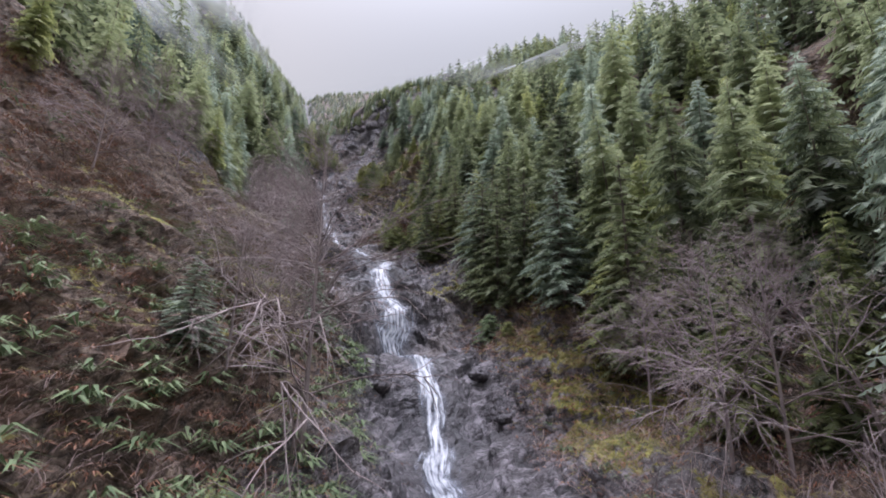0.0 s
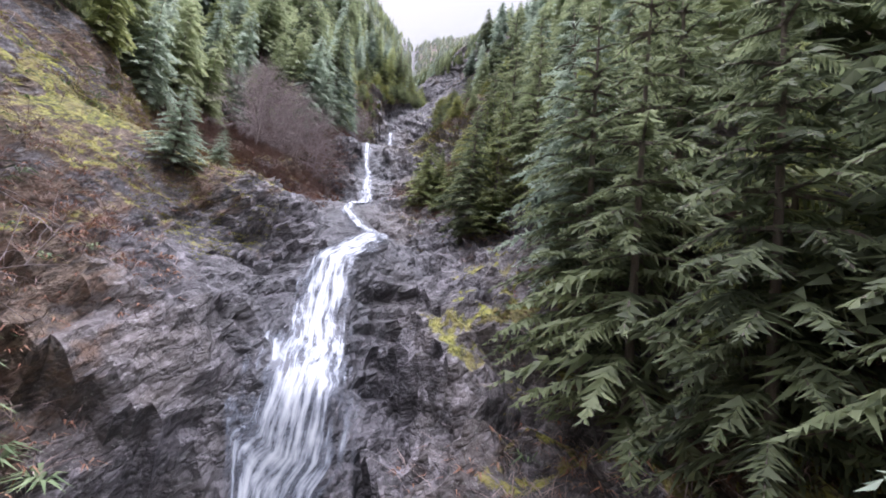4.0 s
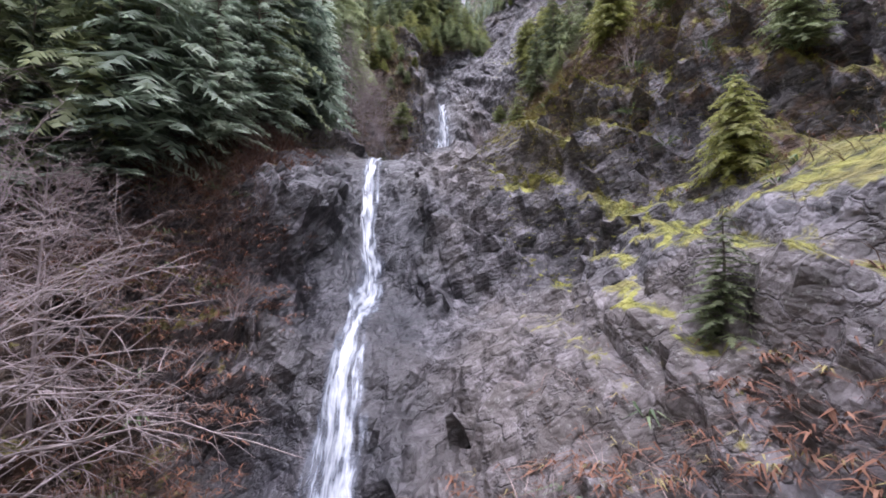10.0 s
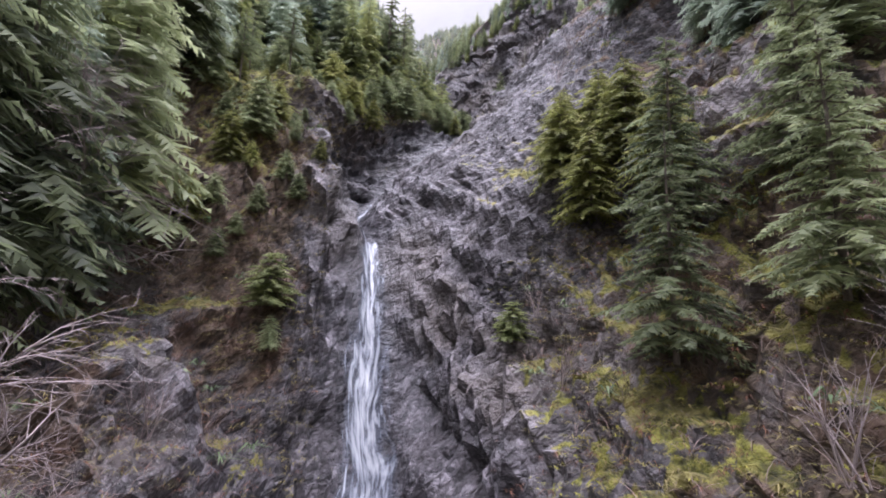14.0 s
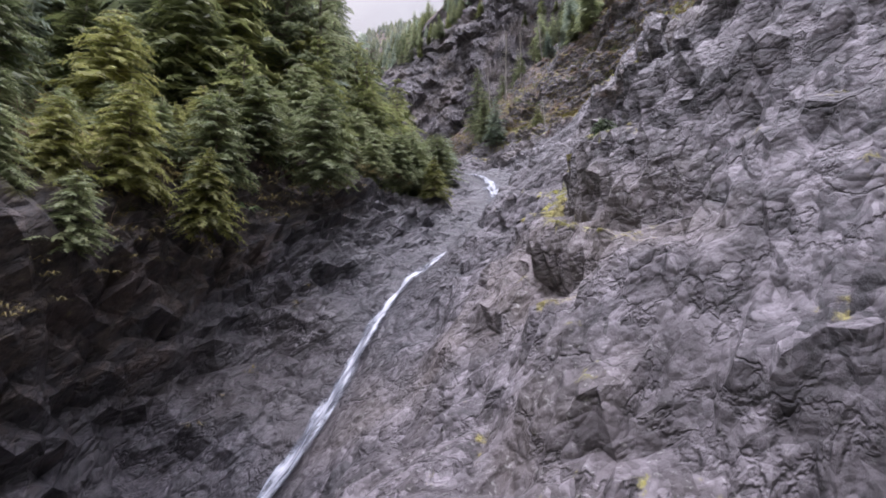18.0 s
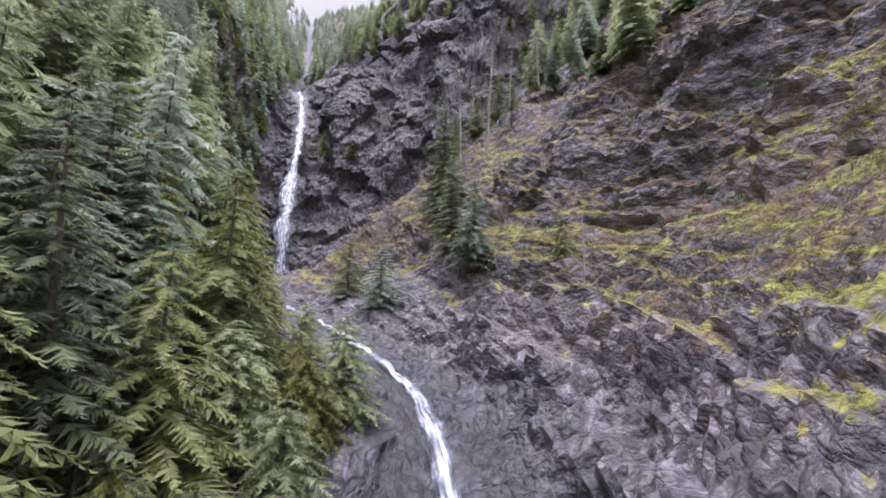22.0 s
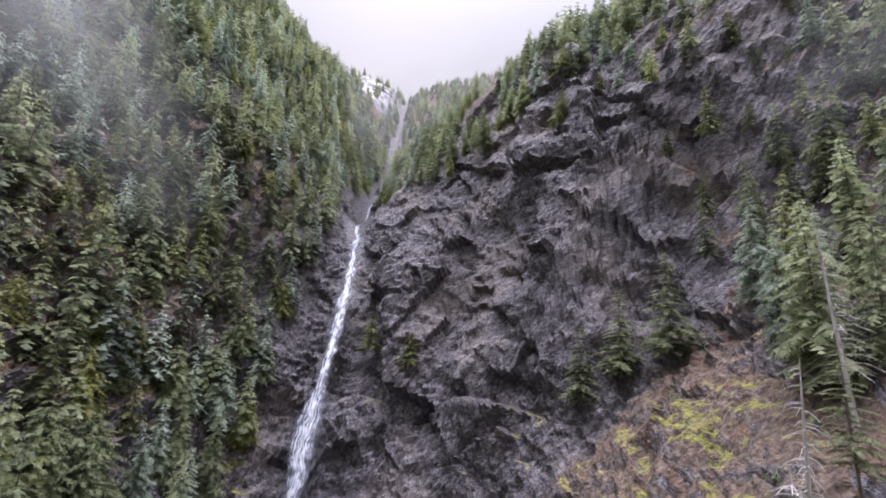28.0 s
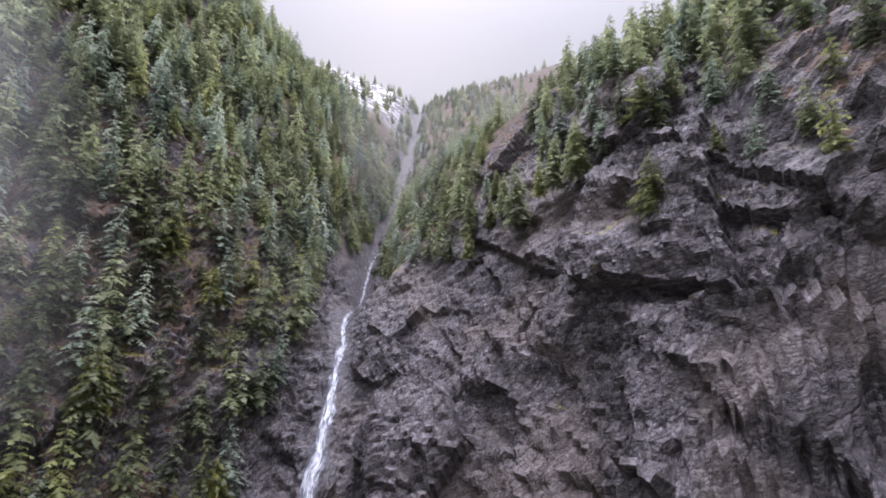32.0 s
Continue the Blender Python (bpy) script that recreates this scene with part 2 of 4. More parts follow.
M_GROUND = ground_material()
M_FIR = leaf_material("fir_needles", (0.066, 0.081, 0.046), (0.209, 0.244, 0.130), (0.374, 0.413, 0.226))
M_CEDAR = leaf_material("cedar_sprays", (0.064, 0.076, 0.033), (0.217, 0.249, 0.096), (0.407, 0.429, 0.182))
M_BLUEFIR = leaf_material("blue_green_fir_needles", (0.079, 0.108, 0.079), (0.270, 0.330, 0.246), (0.462, 0.528, 0.408))
M_OLIVE = leaf_material("olive_hemlock_sprays", (0.069, 0.086, 0.040), (0.230, 0.270, 0.132), (0.425, 0.460, 0.253), 0.48)
M_LIME = leaf_material("yellow_green_cedar_sprays", (0.071, 0.076, 0.024), (0.252, 0.265, 0.080), (0.420, 0.420, 0.160))
M_TWIG = bark_material("grey_twigs", (0.14, 0.108, 0.104), (0.40, 0.33, 0.32), 3.0)
M_BARK = bark_material("conifer_bark", (0.05, 0.038, 0.03), (0.22, 0.18, 0.15))
M_RUST = leaf_material("dead_bracken", (0.049, 0.023, 0.015), (0.205, 0.094, 0.057), (0.328, 0.189, 0.123), 0.15, 0.8)
M_STRAW = leaf_material("winter_grass", (0.09, 0.075, 0.03), (0.27, 0.22, 0.09), (0.42, 0.37, 0.17), 0.2, 0.8)
M_FERN = leaf_material("fern_green", (0.03, 0.05, 0.025), (0.12, 0.17, 0.08), (0.26, 0.32, 0.17), 0.2, 0.6)
M_MOSSTUFT = leaf_material("moss_cushion", (0.05, 0.05, 0.014), (0.18, 0.172, 0.03), (0.36, 0.335, 0.07), 0.1, 0.9)
M_SNAG = bark_material("bleached_dead_wood", (0.18, 0.165, 0.15), (0.52, 0.49, 0.45), 4.0)
M_FALL = water_material("falling_water", (0.2, 0.222, 0.27), (0.5, 0.51, 0.53), 0.29, 0.6, 3.2)

# ---- the lie of the land: stream line and banks, as heights by the way up the valley ----
STREAM = [  # way, across, height
    (-60, 2, -8), (-20, 1, -3), (10, 1, 0.5), (25, 0, 3.6), (32.5, -1.7, 9.7), (42.4, -4.4, 9.7), (44.3, -5.2, 14.7), (46.8, -5.9, 16.0),
    (49.8, -6.7, 19.6), (53, -6.5, 21.4), (56, -8.3, 22.3), (59, -10.9, 24.1), (64.4, -12.7, 26.0), (74, -16.7, 27.8), (78, -18.3, 28.4), (86, -21.4, 35.4), (88.5, -22.5, 36),
    (95.5, -26.2, 44), (104, -28, 44.3), (117, -30.8, 44.6), (126.5, -35.2, 59.5), (129, -38.1, 60.2), (131, -38.5, 61.8), (134, -38.2, 64), (138, -37.2, 67.4),
    (142, -36, 71.2), (152, -32.6, 76.2), (169, -34.9, 84.2), (184.6, -47.6, 89.5), (193, -56, 90.5), (206, -61, 91.2)]
STREAM_UP = [
    (222, -64, 92.5), (226, -65, 102), (232, -66.6, 112), (240, -69, 123), (248, -71.8, 132.5), (257, -75.6, 141.5), (263, -78.8, 145.8), (272, -82, 148.0),
    (291, -90, 159.5), (330, -103, 186), (420, -137, 256), (550, -186, 345), (640, -215, 340), (900, -300, 150)]
OFFSETS = (3.0, 8.0, 16.0, 32.0, 70.0)
RIGHT_LOW = [
    (-60, -6, -3, 3, 14, 40), (10, 2.0, 4, 10, 25, 52), (25, 5, 6.5, 13, 29, 57), (34, 10.2, 12, 18.3, 33.5, 61.5), (38, 9.6, 13, 20, 35, 63), (44, 11.3, 14, 24, 39, 66),
    (48, 14, 17, 27, 41, 67), (57, 22.2, 24, 31, 45, 70), (66, 26.6, 28, 35, 50, 72), (76, 29.2, 33, 40, 54, 75), (87, 36, 36.5, 41, 57, 80),
    (95, 44, 45, 51, 63, 85), (101, 45.3, 47.3, 55, 67, 88), (108, 45.5, 50, 58, 72, 91), (116, 47, 54, 61.5, 77, 95)]
RIGHT_MID = [
    (123, 56, 60.5, 67, 84, 100), (127, 61.5, 64.5, 70, 87, 103), (129, 63, 65.8, 72.5, 89, 105), (131, 66, 68.6, 75, 91, 107), (134, 67.4, 71.2, 78, 94, 110), (140, 71.6, 76.4, 84, 99, 116),
    (148, 79, 82.5, 89, 104, 123), (158, 80, 86, 93, 111, 132), (168, 85, 89.3, 95.5, 115, 140), (176, 88, 90.5, 96, 117, 145),
    (185, 90, 92, 96.5, 112, 146), (193, 90.8, 92.5, 98.5, 110.5, 148), (199, 91.2, 93, 100, 112.5, 148), (206, 91.6, 93.5, 100, 115.5, 150)]
RIGHT_HIGH = [
    (216, 92.4, 95, 100, 117, 156), (222, 93.5, 97, 102, 118, 164), (228, 101, 101, 104.5, 121.5, 171), (231, 104, 104.5, 107, 129, 174), (233.5, 106.5, 108, 110.5, 143, 176),
    (237, 112, 117, 117.5, 149, 178), (240, 117, 125, 123, 154, 180),
    (249, 132.5, 137, 142, 168, 187), (262, 147, 150, 158, 177, 192), (275, 153, 159, 169, 185, 197), (291, 163, 171, 181, 191, 200),
    (330, 188, 193, 200, 207, 214), (420, 257, 260, 265, 270, 275), (550, 345, 350, 354, 358, 360), (640, 342, 344, 346, 348, 350), (900, 150, 150, 150, 150, 150)]
LEFT_LOW = [
    (-60, -6, -2, 5, 20, 60), (10, 3, 6, 14, 30, 70), (25, 5.5, 9, 17, 34, 76), (34, 10.4, 13, 19, 36, 80), (38, 9.6, 14, 20, 37, 82), (44, 16.2, 20.2, 24, 41, 86), (50, 19, 22.8, 26.6, 42, 90),
    (58, 23.9, 26.8, 29, 45, 94), (66, 26.8, 29.2, 32, 50, 98), (76, 29, 31.5, 37, 56, 104), (83, 34, 38.5, 43, 61, 109), (89, 41.8, 44.6, 48, 66, 113), (95, 45, 47.5, 53, 70, 118),
    (102, 45.8, 51, 58, 76, 122), (116, 47, 54, 64, 84, 130), (126.5, 67, 69.5, 75.5, 94, 138), (129, 67.4, 71.2, 77, 96, 140)]
LEFT_HIGH = [
    (133, 65.6, 74, 79.5, 98, 142), (138, 68.8, 75.4, 80.4, 100, 145), (143, 73.6, 77.8, 82, 102, 149), (152, 78, 79.8, 85, 107, 156), (169, 85.8, 88, 94, 115, 166), (185, 90.4, 95, 104, 126, 176),
    (200, 93, 100, 112, 134, 186), (221, 93.6, 102, 120, 146, 200), (231, 103, 114, 131, 154, 208), (248, 132.5, 140, 153, 176, 226), (263, 147, 155, 167, 188, 240),
    (291, 164, 178, 195, 218, 268), (330, 189, 203, 220, 238, 262), (420, 258, 266, 278, 290, 320), (550, 347, 353, 362, 372, 390), (640, 344, 350, 358, 366, 380), (900, 150, 150, 150, 150, 150)]


def smooth_table(rows, at):
    """Cubic through the rows without overshoot."""
    rows = np.array(rows, float)
    y, v = rows[:, 0], rows[:, 1:]
    h = np.diff(y)[:, None]
    d = np.diff(v, axis=0) / h
    m = np.zeros_like(v)
    m[1:-1] = np.where(d[:-1] * d[1:] > 0, 2 * d[:-1] * d[1:] / (d[:-1] + d[1:] + 1e-12), 0)
    m[0], m[-1] = d[0], d[-1]
    at = np.clip(at, y[0], y[-1])
    i = np.clip(np.searchsorted(y, at) - 1, 0, len(y) - 2)
    t = ((at - y[i]) / h[i, 0])[:, None]
    hi = h[i]
    return (2 * t**3 - 3 * t**2 + 1) * v[i] + (t**3 - 2 * t**2 + t) * hi * m[i] + (-2 * t**3 + 3 * t**2) * v[i + 1] + (t**3 - t**2) * hi * m[i + 1]


def hash3(ix, iy, iz, seed):
    h = (ix.astype(np.int64) * 374761393 + iy.astype(np.int64) * 668265263 + iz.astype(np.int64) * 2147483647 + seed * 1274126177) & 0xFFFFFFFF
    h = ((h ^ (h >> 13)) * 1274126177) & 0xFFFFFFFF
    h = ((h ^ (h >> 16)) * 2246822519) & 0xFFFFFFFF
    return ((h ^ (h >> 15)) & 0xFFFFFF) / 0xFFFFFF


def vnoise(x, y, z, seed=0):
    fx, fy, fz = np.floor(x), np.floor(y), np.floor(z)
    tx, ty, tz = x - fx, y - fy, z - fz
    tx, ty, tz = (t * t * t * (t * (t * 6 - 15) + 10) for t in (tx, ty, tz))
    out = 0
    for a in (0, 1):
        for b in (0, 1):
            for c in (0, 1):
                w = (tx if a else 1 - tx) * (ty if b else 1 - ty) * (tz if c else 1 - tz)
                out = out + w * hash3(fx + a, fy + b, fz + c, seed)
    return out * 2 - 1


def fbm(x, y, z, octaves=4, seed=0, ridged=False, gain=0.5):
    out, amp = 0, 1.0
    for o in range(octaves):
        v = vnoise(x, y, z, seed + o * 7)
        out = out + amp * ((1 - 2 * np.abs(v)) if ridged else v)
        x, y, z, amp = x * 2.03 + 3.1, y * 2.03 - 1.7, z * 2.03 + 5.3, amp * gain
    return out


def facets(p, scale, seed):
    """Broken rock: each cell of a jittered lattice is a plane with its own tilt."""
    q = p * np.array(scale)
    b = np.floor(q - 0.5)
    best = np.full(len(q), 9e9)
    out = np.zeros(len(q))
    for i in (0, 1):
        for j in (0, 1):
            for k in (0, 1):
                c = b + np.array([i, j, k])
                h = [hash3(c[:, 0], c[:, 1], c[:, 2], seed + n) for n in range(3)]
                rel = q - (c + 0.1 + 0.8 * np.stack(h, 1))
                d = (rel**2).sum(1)
                h2 = [hash3(c[:, 0], c[:, 1], c[:, 2], seed + 10 + n) - 0.5 for n in range(4)]
                val = rel[:, 0] * h2[0] + rel[:, 1] * h2[1] + rel[:, 2] * h2[2] + 0.9 * h2[3]
                take = d < best
                best = np.where(take, d, best)
                out = np.where(take, val, out)
    return out


def stream_at(y):
    v = smooth_table(STREAM + STREAM_UP, y)
    return v[:, 0], v[:, 1]


def land(x, y):
    """Height of the bare land, before its roughness."""
    xs, zs = stream_at(y)
    u = x - xs
    out = np.zeros_like(x)
    for sign, rows in ((1, RIGHT_LOW + RIGHT_MID + RIGHT_HIGH), (-1, LEFT_LOW + LEFT_HIGH)):
        v = smooth_table(rows, y)
        d = np.maximum(sign * u, 0)
        off = (0.0, 0.9) + OFFSETS + (150.0, 420.0)
        last = v[:, -1] + (0.2 if sign > 0 else 0.5) * 80
        cols = [zs, zs + 0.25 * (v[:, 0] - zs)] + [v[:, k] for k in range(5)] + [last, last + 10]
        z = np.zeros_like(x)
        for k in range(len(off) - 1):
            a, b = off[k], off[k + 1]
            t = np.clip((d - a) / (b - a), 0, 1)
            inside = (d >= a) & (d < b) if k < len(off) - 2 else d >= a
            z = np.where(inside, cols[k] + t * (cols[k + 1] - cols[k]), z)
        out = np.where(sign * u >= 0, z, out)
    return out


def mesh_of(name, verts, faces, material, smooth=False):
    """A mesh from arrays; faces is an (n, 3) or (n, 4) array, or a list of such arrays."""
    groups = faces if isinstance(faces, list) else [faces]
    me = bpy.data.meshes.new(name)
    verts = np.asarray(verts, np.float32)
    me.vertices.add(len(verts))
    me.vertices.foreach_set("co", verts.ravel())
    loops = np.concatenate([np.asarray(g, np.int32).ravel() for g in groups])
    sizes = np.concatenate([np.full(len(g), np.asarray(g).shape[1], np.int32) for g in groups])
    me.loops.add(len(loops))
    me.loops.foreach_set("vertex_index", loops)
    me.polygons.add(len(sizes))
    me.polygons.foreach_set("loop_start", np.concatenate([[0], np.cumsum(sizes)[:-1]]).astype(np.int32))
    me.polygons.foreach_set("use_smooth", np.full(len(sizes), smooth, bool))
    me.update(calc_edges=True)
    if material is not None:
        me.materials.append(material)
    return me


def point_value(me, name, values):
    me.attributes.new(name, "FLOAT", "POINT").data.foreach_set("value", np.asarray(values, np.float32))


# ---- the ground, one sheet ----
def spread(stops):
    out = []
    for (a, n), (b, _) in zip(stops[:-1], stops[1:]):
        out.append(np.linspace(a, b, n, endpoint=False))
    return np.concatenate(out + [[stops[-1][0]]])


YS = spread([(-1500, 12), (-60, 30), (0, 60), (24, 340), (135, 250), (222, 210), (275, 70), (340, 50), (560, 16), (900, 8), (2500, 0)])
US = spread([(-1500, 6), (-420, 12), (-150, 30), (-60, 50), (-28, 100), (-4, 36), (4, 140), (38, 46), (70, 26), (150, 12), (420, 6), (1500, 0)])


def undercut(u, y):
    """How far the wall on the shaded side of the gorge leans out over the stream."""
    return 3.2 * np.clip((y - 127) / 3, 0, 1) * np.clip((156 - y) / 9, 0, 1) * np.clip((18 + u) / 9, 0, 1) * (u < -0.8)


def build_ground():
    yy, uu = np.meshgrid(YS, US, indexing="ij")
    y, u = yy.ravel(), uu.ravel()
    x = u + stream_at(y)[0]
    z = land(x, y)
    near = np.clip((300 - y) / 60, 0, 1) * np.clip((120 - np.abs(u)) / 50, 0, 1)
    ny, nx = len(YS), len(US)

    def normals(p):
        g = p.reshape(ny, nx, 3)
        n = np.cross(np.gradient(g, axis=1), np.gradient(g, axis=0))
        n = n / (np.linalg.norm(n, axis=2, keepdims=True) + 1e-9)
        return n.reshape(-1, 3)

    p = np.stack([x, y, z], 1)
    n = normals(p)
    steep = np.clip((0.80 - n[:, 2]) / 0.35, 0, 1)
    off = np.clip((np.abs(u) - 0.5) / 1.9, 0.12, 1)
    coarse = fbm(x * 0.085, y * 0.085, z * 0.085, 3, 11)
    blocks = fbm(x * 0.24 + z * 0.1, y * 0.24, z * 0.4, 3, 23, ridged=True) * -0.8
    chips = fbm(x * 0.8 + z * 0.4, y * 0.8 - z * 0.3, z * 1.5, 3, 37, ridged=True, gain=0.6) * -0.8
    slabs = fbm(x * 0.10 - z * 0.06, y * 0.11, z * 0.09 + x * 0.05, 2, 29, ridged=True) * -0.8
    crag = 1.0 + 0.3 * np.clip((y - 218) / 10, 0, 1) * np.clip(u / 6, 0, 1)
    bluff = np.clip((y - 218) / 10, 0, 1) * np.clip((u + 2) / 6, 0, 1)
    rocky = np.clip(steep * 1.5 + np.clip(1.4 - np.abs(u) / 12, 0, 1) * 0.7, 0.12, 1)
    lay = (0.85 * z + 0.34 * x - 0.12 * y + 1.6 * fbm(x * 0.11, y * 0.11, z * 0.11, 3, 41)) / 2.4
    lay2 = (0.8 * z - 0.25 * x + 0.3 * y + 0.8 * fbm(x * 0.25, y * 0.25, z * 0.25, 3, 43)) / 0.95
    ledge = sum(a * (np.where(f < 0.8, f / 0.8, (1 - f) / 0.2) - 0.5) for a, f in ((0.9, lay % 1.0), (0.5, lay2 % 1.0)))
    ledge = ledge * np.clip(0.7 + 1.2 * fbm(x * 0.07, y * 0.07, z * 0.07, 2, 47), 0.15, 1.3)
    lean = np.array([[0.88, 0.25, -0.40], [-0.2, 0.96, 0.16], [0.42, -0.06, 0.90]])
    pick = (near > 0) & (rocky > 0.13)
    pr = p[pick] @ lean.T
    broken = np.zeros_like(x)
    calm = 1 - (0.85 - 0.35 * np.clip((y - 136) / 5, 0, 1) * np.clip((u - 4) / 3, 0, 1) - 0.4 * np.clip((y - 144) / 5, 0, 1) * (u <= 4)) * np.clip((y - 122) / 5, 0, 1) * np.clip((176 - y) / 8, 0, 1) - 0.2 * np.clip((y - 84) / 4, 0, 1) * np.clip((122 - y) / 4, 0, 1) * np.clip((u - 8) / 3, 0, 1)
    smoothing = 1 - 0.6 * np.clip((y - 122) / 4, 0, 1) * np.clip(np.where(u > 6, 142 - y, 156 - y) / 8, 0, 1) * (u > 0) 
    broken[pick] = 1.35 * calm[pick] * crag[pick]**0.85 * facets(pr, (0.14, 0.16, 0.24), 61) + 0.62 * (smoothing * (1 - 0.3 * bluff))[pick] * facets(pr, (0.42, 0.45, 0.75), 81) + 0.24 * facets(pr, (1.2, 1.3, 2.0), 101)
    slab = 1 - 0.6 * np.clip((y - 146) / 6, 0, 1) * np.clip((206 - y) / 10, 0, 1) * np.clip((u - 1) / 3, 0, 1) * np.clip((15 - u) / 4, 0, 1)
    broken = broken * slab
    face = pick & (bluff > 0)
    broken[face] += 3.4 * bluff[face] * facets(p[face] @ lean.T, (0.05, 0.055, 0.07), 131)
    for px, py, pr_ in ((-3.9, 39.4, 5.0), (-17.8, 76.6, 2.2), (-30.3, 115.0, 3.0), (-62.5, 216, 5.0)):
        off = off * np.clip((np.hypot(x - px, y - py) - pr_ * 0.55) / (pr_ * 0.7), 0.05, 1)
    disp = off * near * (1.4 * coarse * np.clip(np.abs(u) / 8, 0.2, 1) + rocky * (0.5 * crag * slabs + smoothing * (0.35 * blocks + 0.2 * chips + (0.8 + 0.3 * np.clip((y - 136) / 5, 0, 1) * np.clip((176 - y) / 6, 0, 1) * np.clip((u - 5) / 3, 0, 1)) * (1 - 0.75 * bluff) * ledge) + broken))
    p = p + n * disp[:, None]
    p[:, 0] += undercut(u, y) * np.clip((p[:, 2] - stream_at(y)[1] - 2) / 6, 0, 1)
    basin = np.hypot((x + 4.0) / 3.0, (y - 39.7) / 2.2)
    p[:, 2] = np.where(basin < 1.32, np.minimum(p[:, 2], 9.6), p[:, 2])
    p[:, 2] = np.where((basin >= 1.32) & (basin < 1.8), np.maximum(p[:, 2], 9.86), p[:, 2])
    n2 = normals(p)
    idx = np.arange(ny * nx).reshape(ny, nx)
    quads = np.stack([idx[:-1, :-1], idx[:-1, 1:], idx[1:, 1:], idx[1:, :-1]], -1).reshape(-1, 4)
    me = mesh_of("ground", p, quads, M_GROUND, True)
    sharp = (rocky * near)[quads[:, 0]] > 0.45
    me.polygons.foreach_set("use_smooth", ~sharp)
    patch = fbm(x * 0.06, y * 0.06, z * 0.06, 3, 51)
    flat = np.clip((n2[:, 2] - 0.45) / 0.35, 0, 1)
    bank = np.clip((np.abs(u) - 5) / 9, 0, 1)
    soil = np.clip(bank * (0.25 + flat) + 0.25 * patch, 0, 1)
    soil = soil * np.where((u > 0) & (y > 118) & (y < 164) & (u < 15), 0.35, 1) * np.where((y > 224) & (y < 262) & (u > 0) & (u < 40), 0.25, 1)
    lift = np.clip((n2[:, 2] - 0.55) / 0.3, 0, 1)
    moss = np.clip(-0.08 + 0.62 * lift * np.clip((np.abs(u) - 2.5) / 4, 0, 1) * np.clip(1 - (np.abs(u) - 26) / 30, 0.2, 1) + 0.36 * fbm(x * 0.12, y * 0.12, z * 0.12, 3, 67), 0, 1)
    def zone(y0, y1, u0, u1, soft=5.0):
        return np.clip((y - y0) / soft, 0, 1) * np.clip((y1 - y) / soft, 0, 1) * np.clip((u - u0) / 2.5, 0, 1) * np.clip((u1 - u) / 4, 0, 1)

    moss = np.clip(moss + (0.08 + 0.44 * lift) * zone(86, 124, 5, 30) + 0.06 * zone(80, 100, 7, 24) + 0.3 * zone(122, 146, -18, -6.5) + (0.02 + 0.26 * lift) * zone(150, 218, 7, 40) + 0.26 * zone(44, 64, -24, -5) + 0.3 * zone(118, 142, -14, -3) + 0.34 * zone(20, 42, 5, 15) + 0.2 * zone(122, 148, 4, 26) + 0.3 * zone(148, 172, 6, 26) - 0.25 * zone(222, 264, 0, 34) - 0.12 * zone(124, 172, 0, 14), 0, 1)
    soil = soil * (1 - 0.75 * zone(206, 264, -12, 0)) * (1 - 0.6 * zone(78, 97, -3, 16)) * (1 - 0.8 * zone(42, 58, -4, 9))
    soil = np.maximum(soil, np.maximum(np.clip((y - 272) / 14, 0, 1) * np.clip((np.abs(u) - 4) / 4, 0, 1), np.maximum(np.maximum(0.85 * np.maximum(zone(62, 84, -26, -1.8), zone(65, 81, 1.8, 16)), 0.55 * zone(46, 64, -24, -4.5)), 0.85 * np.maximum(zone(-30, 46, -40, -4), zone(-30, 46, 8, 40)))))
    soil = np.maximum(soil, 0.6 * zone(90, 122, 7, 40) + 0.7 * zone(82, 114, -18, -3.6) + 0.8 * zone(114, 150, -20, -2.2) + 0.32 * zone(139, 176, 4.0, 36))
    snow = np.clip((z - 240) / 40, 0, 1) * np.clip((-u - 6) / 16, 0, 1) * (y > 320)
    soil = soil * (1 - 0.85 * np.clip((z - 230) / 30, 0, 1) * (y > 310) * (u < -5))
    wet_shade = np.clip(1.15 - np.abs(u) / 3.2 + 0.5 * patch, 0, 1) * near
    # Gorge wall: seepage, plus the shade under the overhang put into the colour.
    wet_shade = np.clip(wet_shade + 0.9 * zone(126, 152, -9.5, 0.5, 3), 0, 1)
    for name, v in (("soil", soil), ("moss", moss), ("wet_shade", wet_shade), ("snow", snow)):
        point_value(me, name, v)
    ob = tagged(new("ground", me), "steep rocky valley sides with moss, leaf litter and wet grey rock", "ground", kind="structure")
    return ob, p.reshape(ny, nx, 3)


ground, GRID = build_ground()


XS = stream_at(YS)[0]


def height(x, y):
    """Height of the ground sheet at (x, y), near enough for planting."""
    i = int(np.clip(np.searchsorted(YS, y), 1, len(YS) - 1))
    u = x - (XS[i - 1] + (XS[i] - XS[i - 1]) * (y - YS[i - 1]) / (YS[i] - YS[i - 1]))
    if u < -2.6:
        u -= float(undercut(u - 3.0, y))
    j = int(np.clip(np.searchsorted(US, u), 1, len(US) - 1))
    a = (y - YS[i - 1]) / (YS[i] - YS[i - 1])
    b = (u - US[j - 1]) / (US[j] - US[j - 1])
    g = GRID[:, :, 2]
    return float((1 - a) * ((1 - b) * g[i - 1, j - 1] + b * g[i - 1, j]) + a * ((1 - b) * g[i, j - 1] + b * g[i, j]))


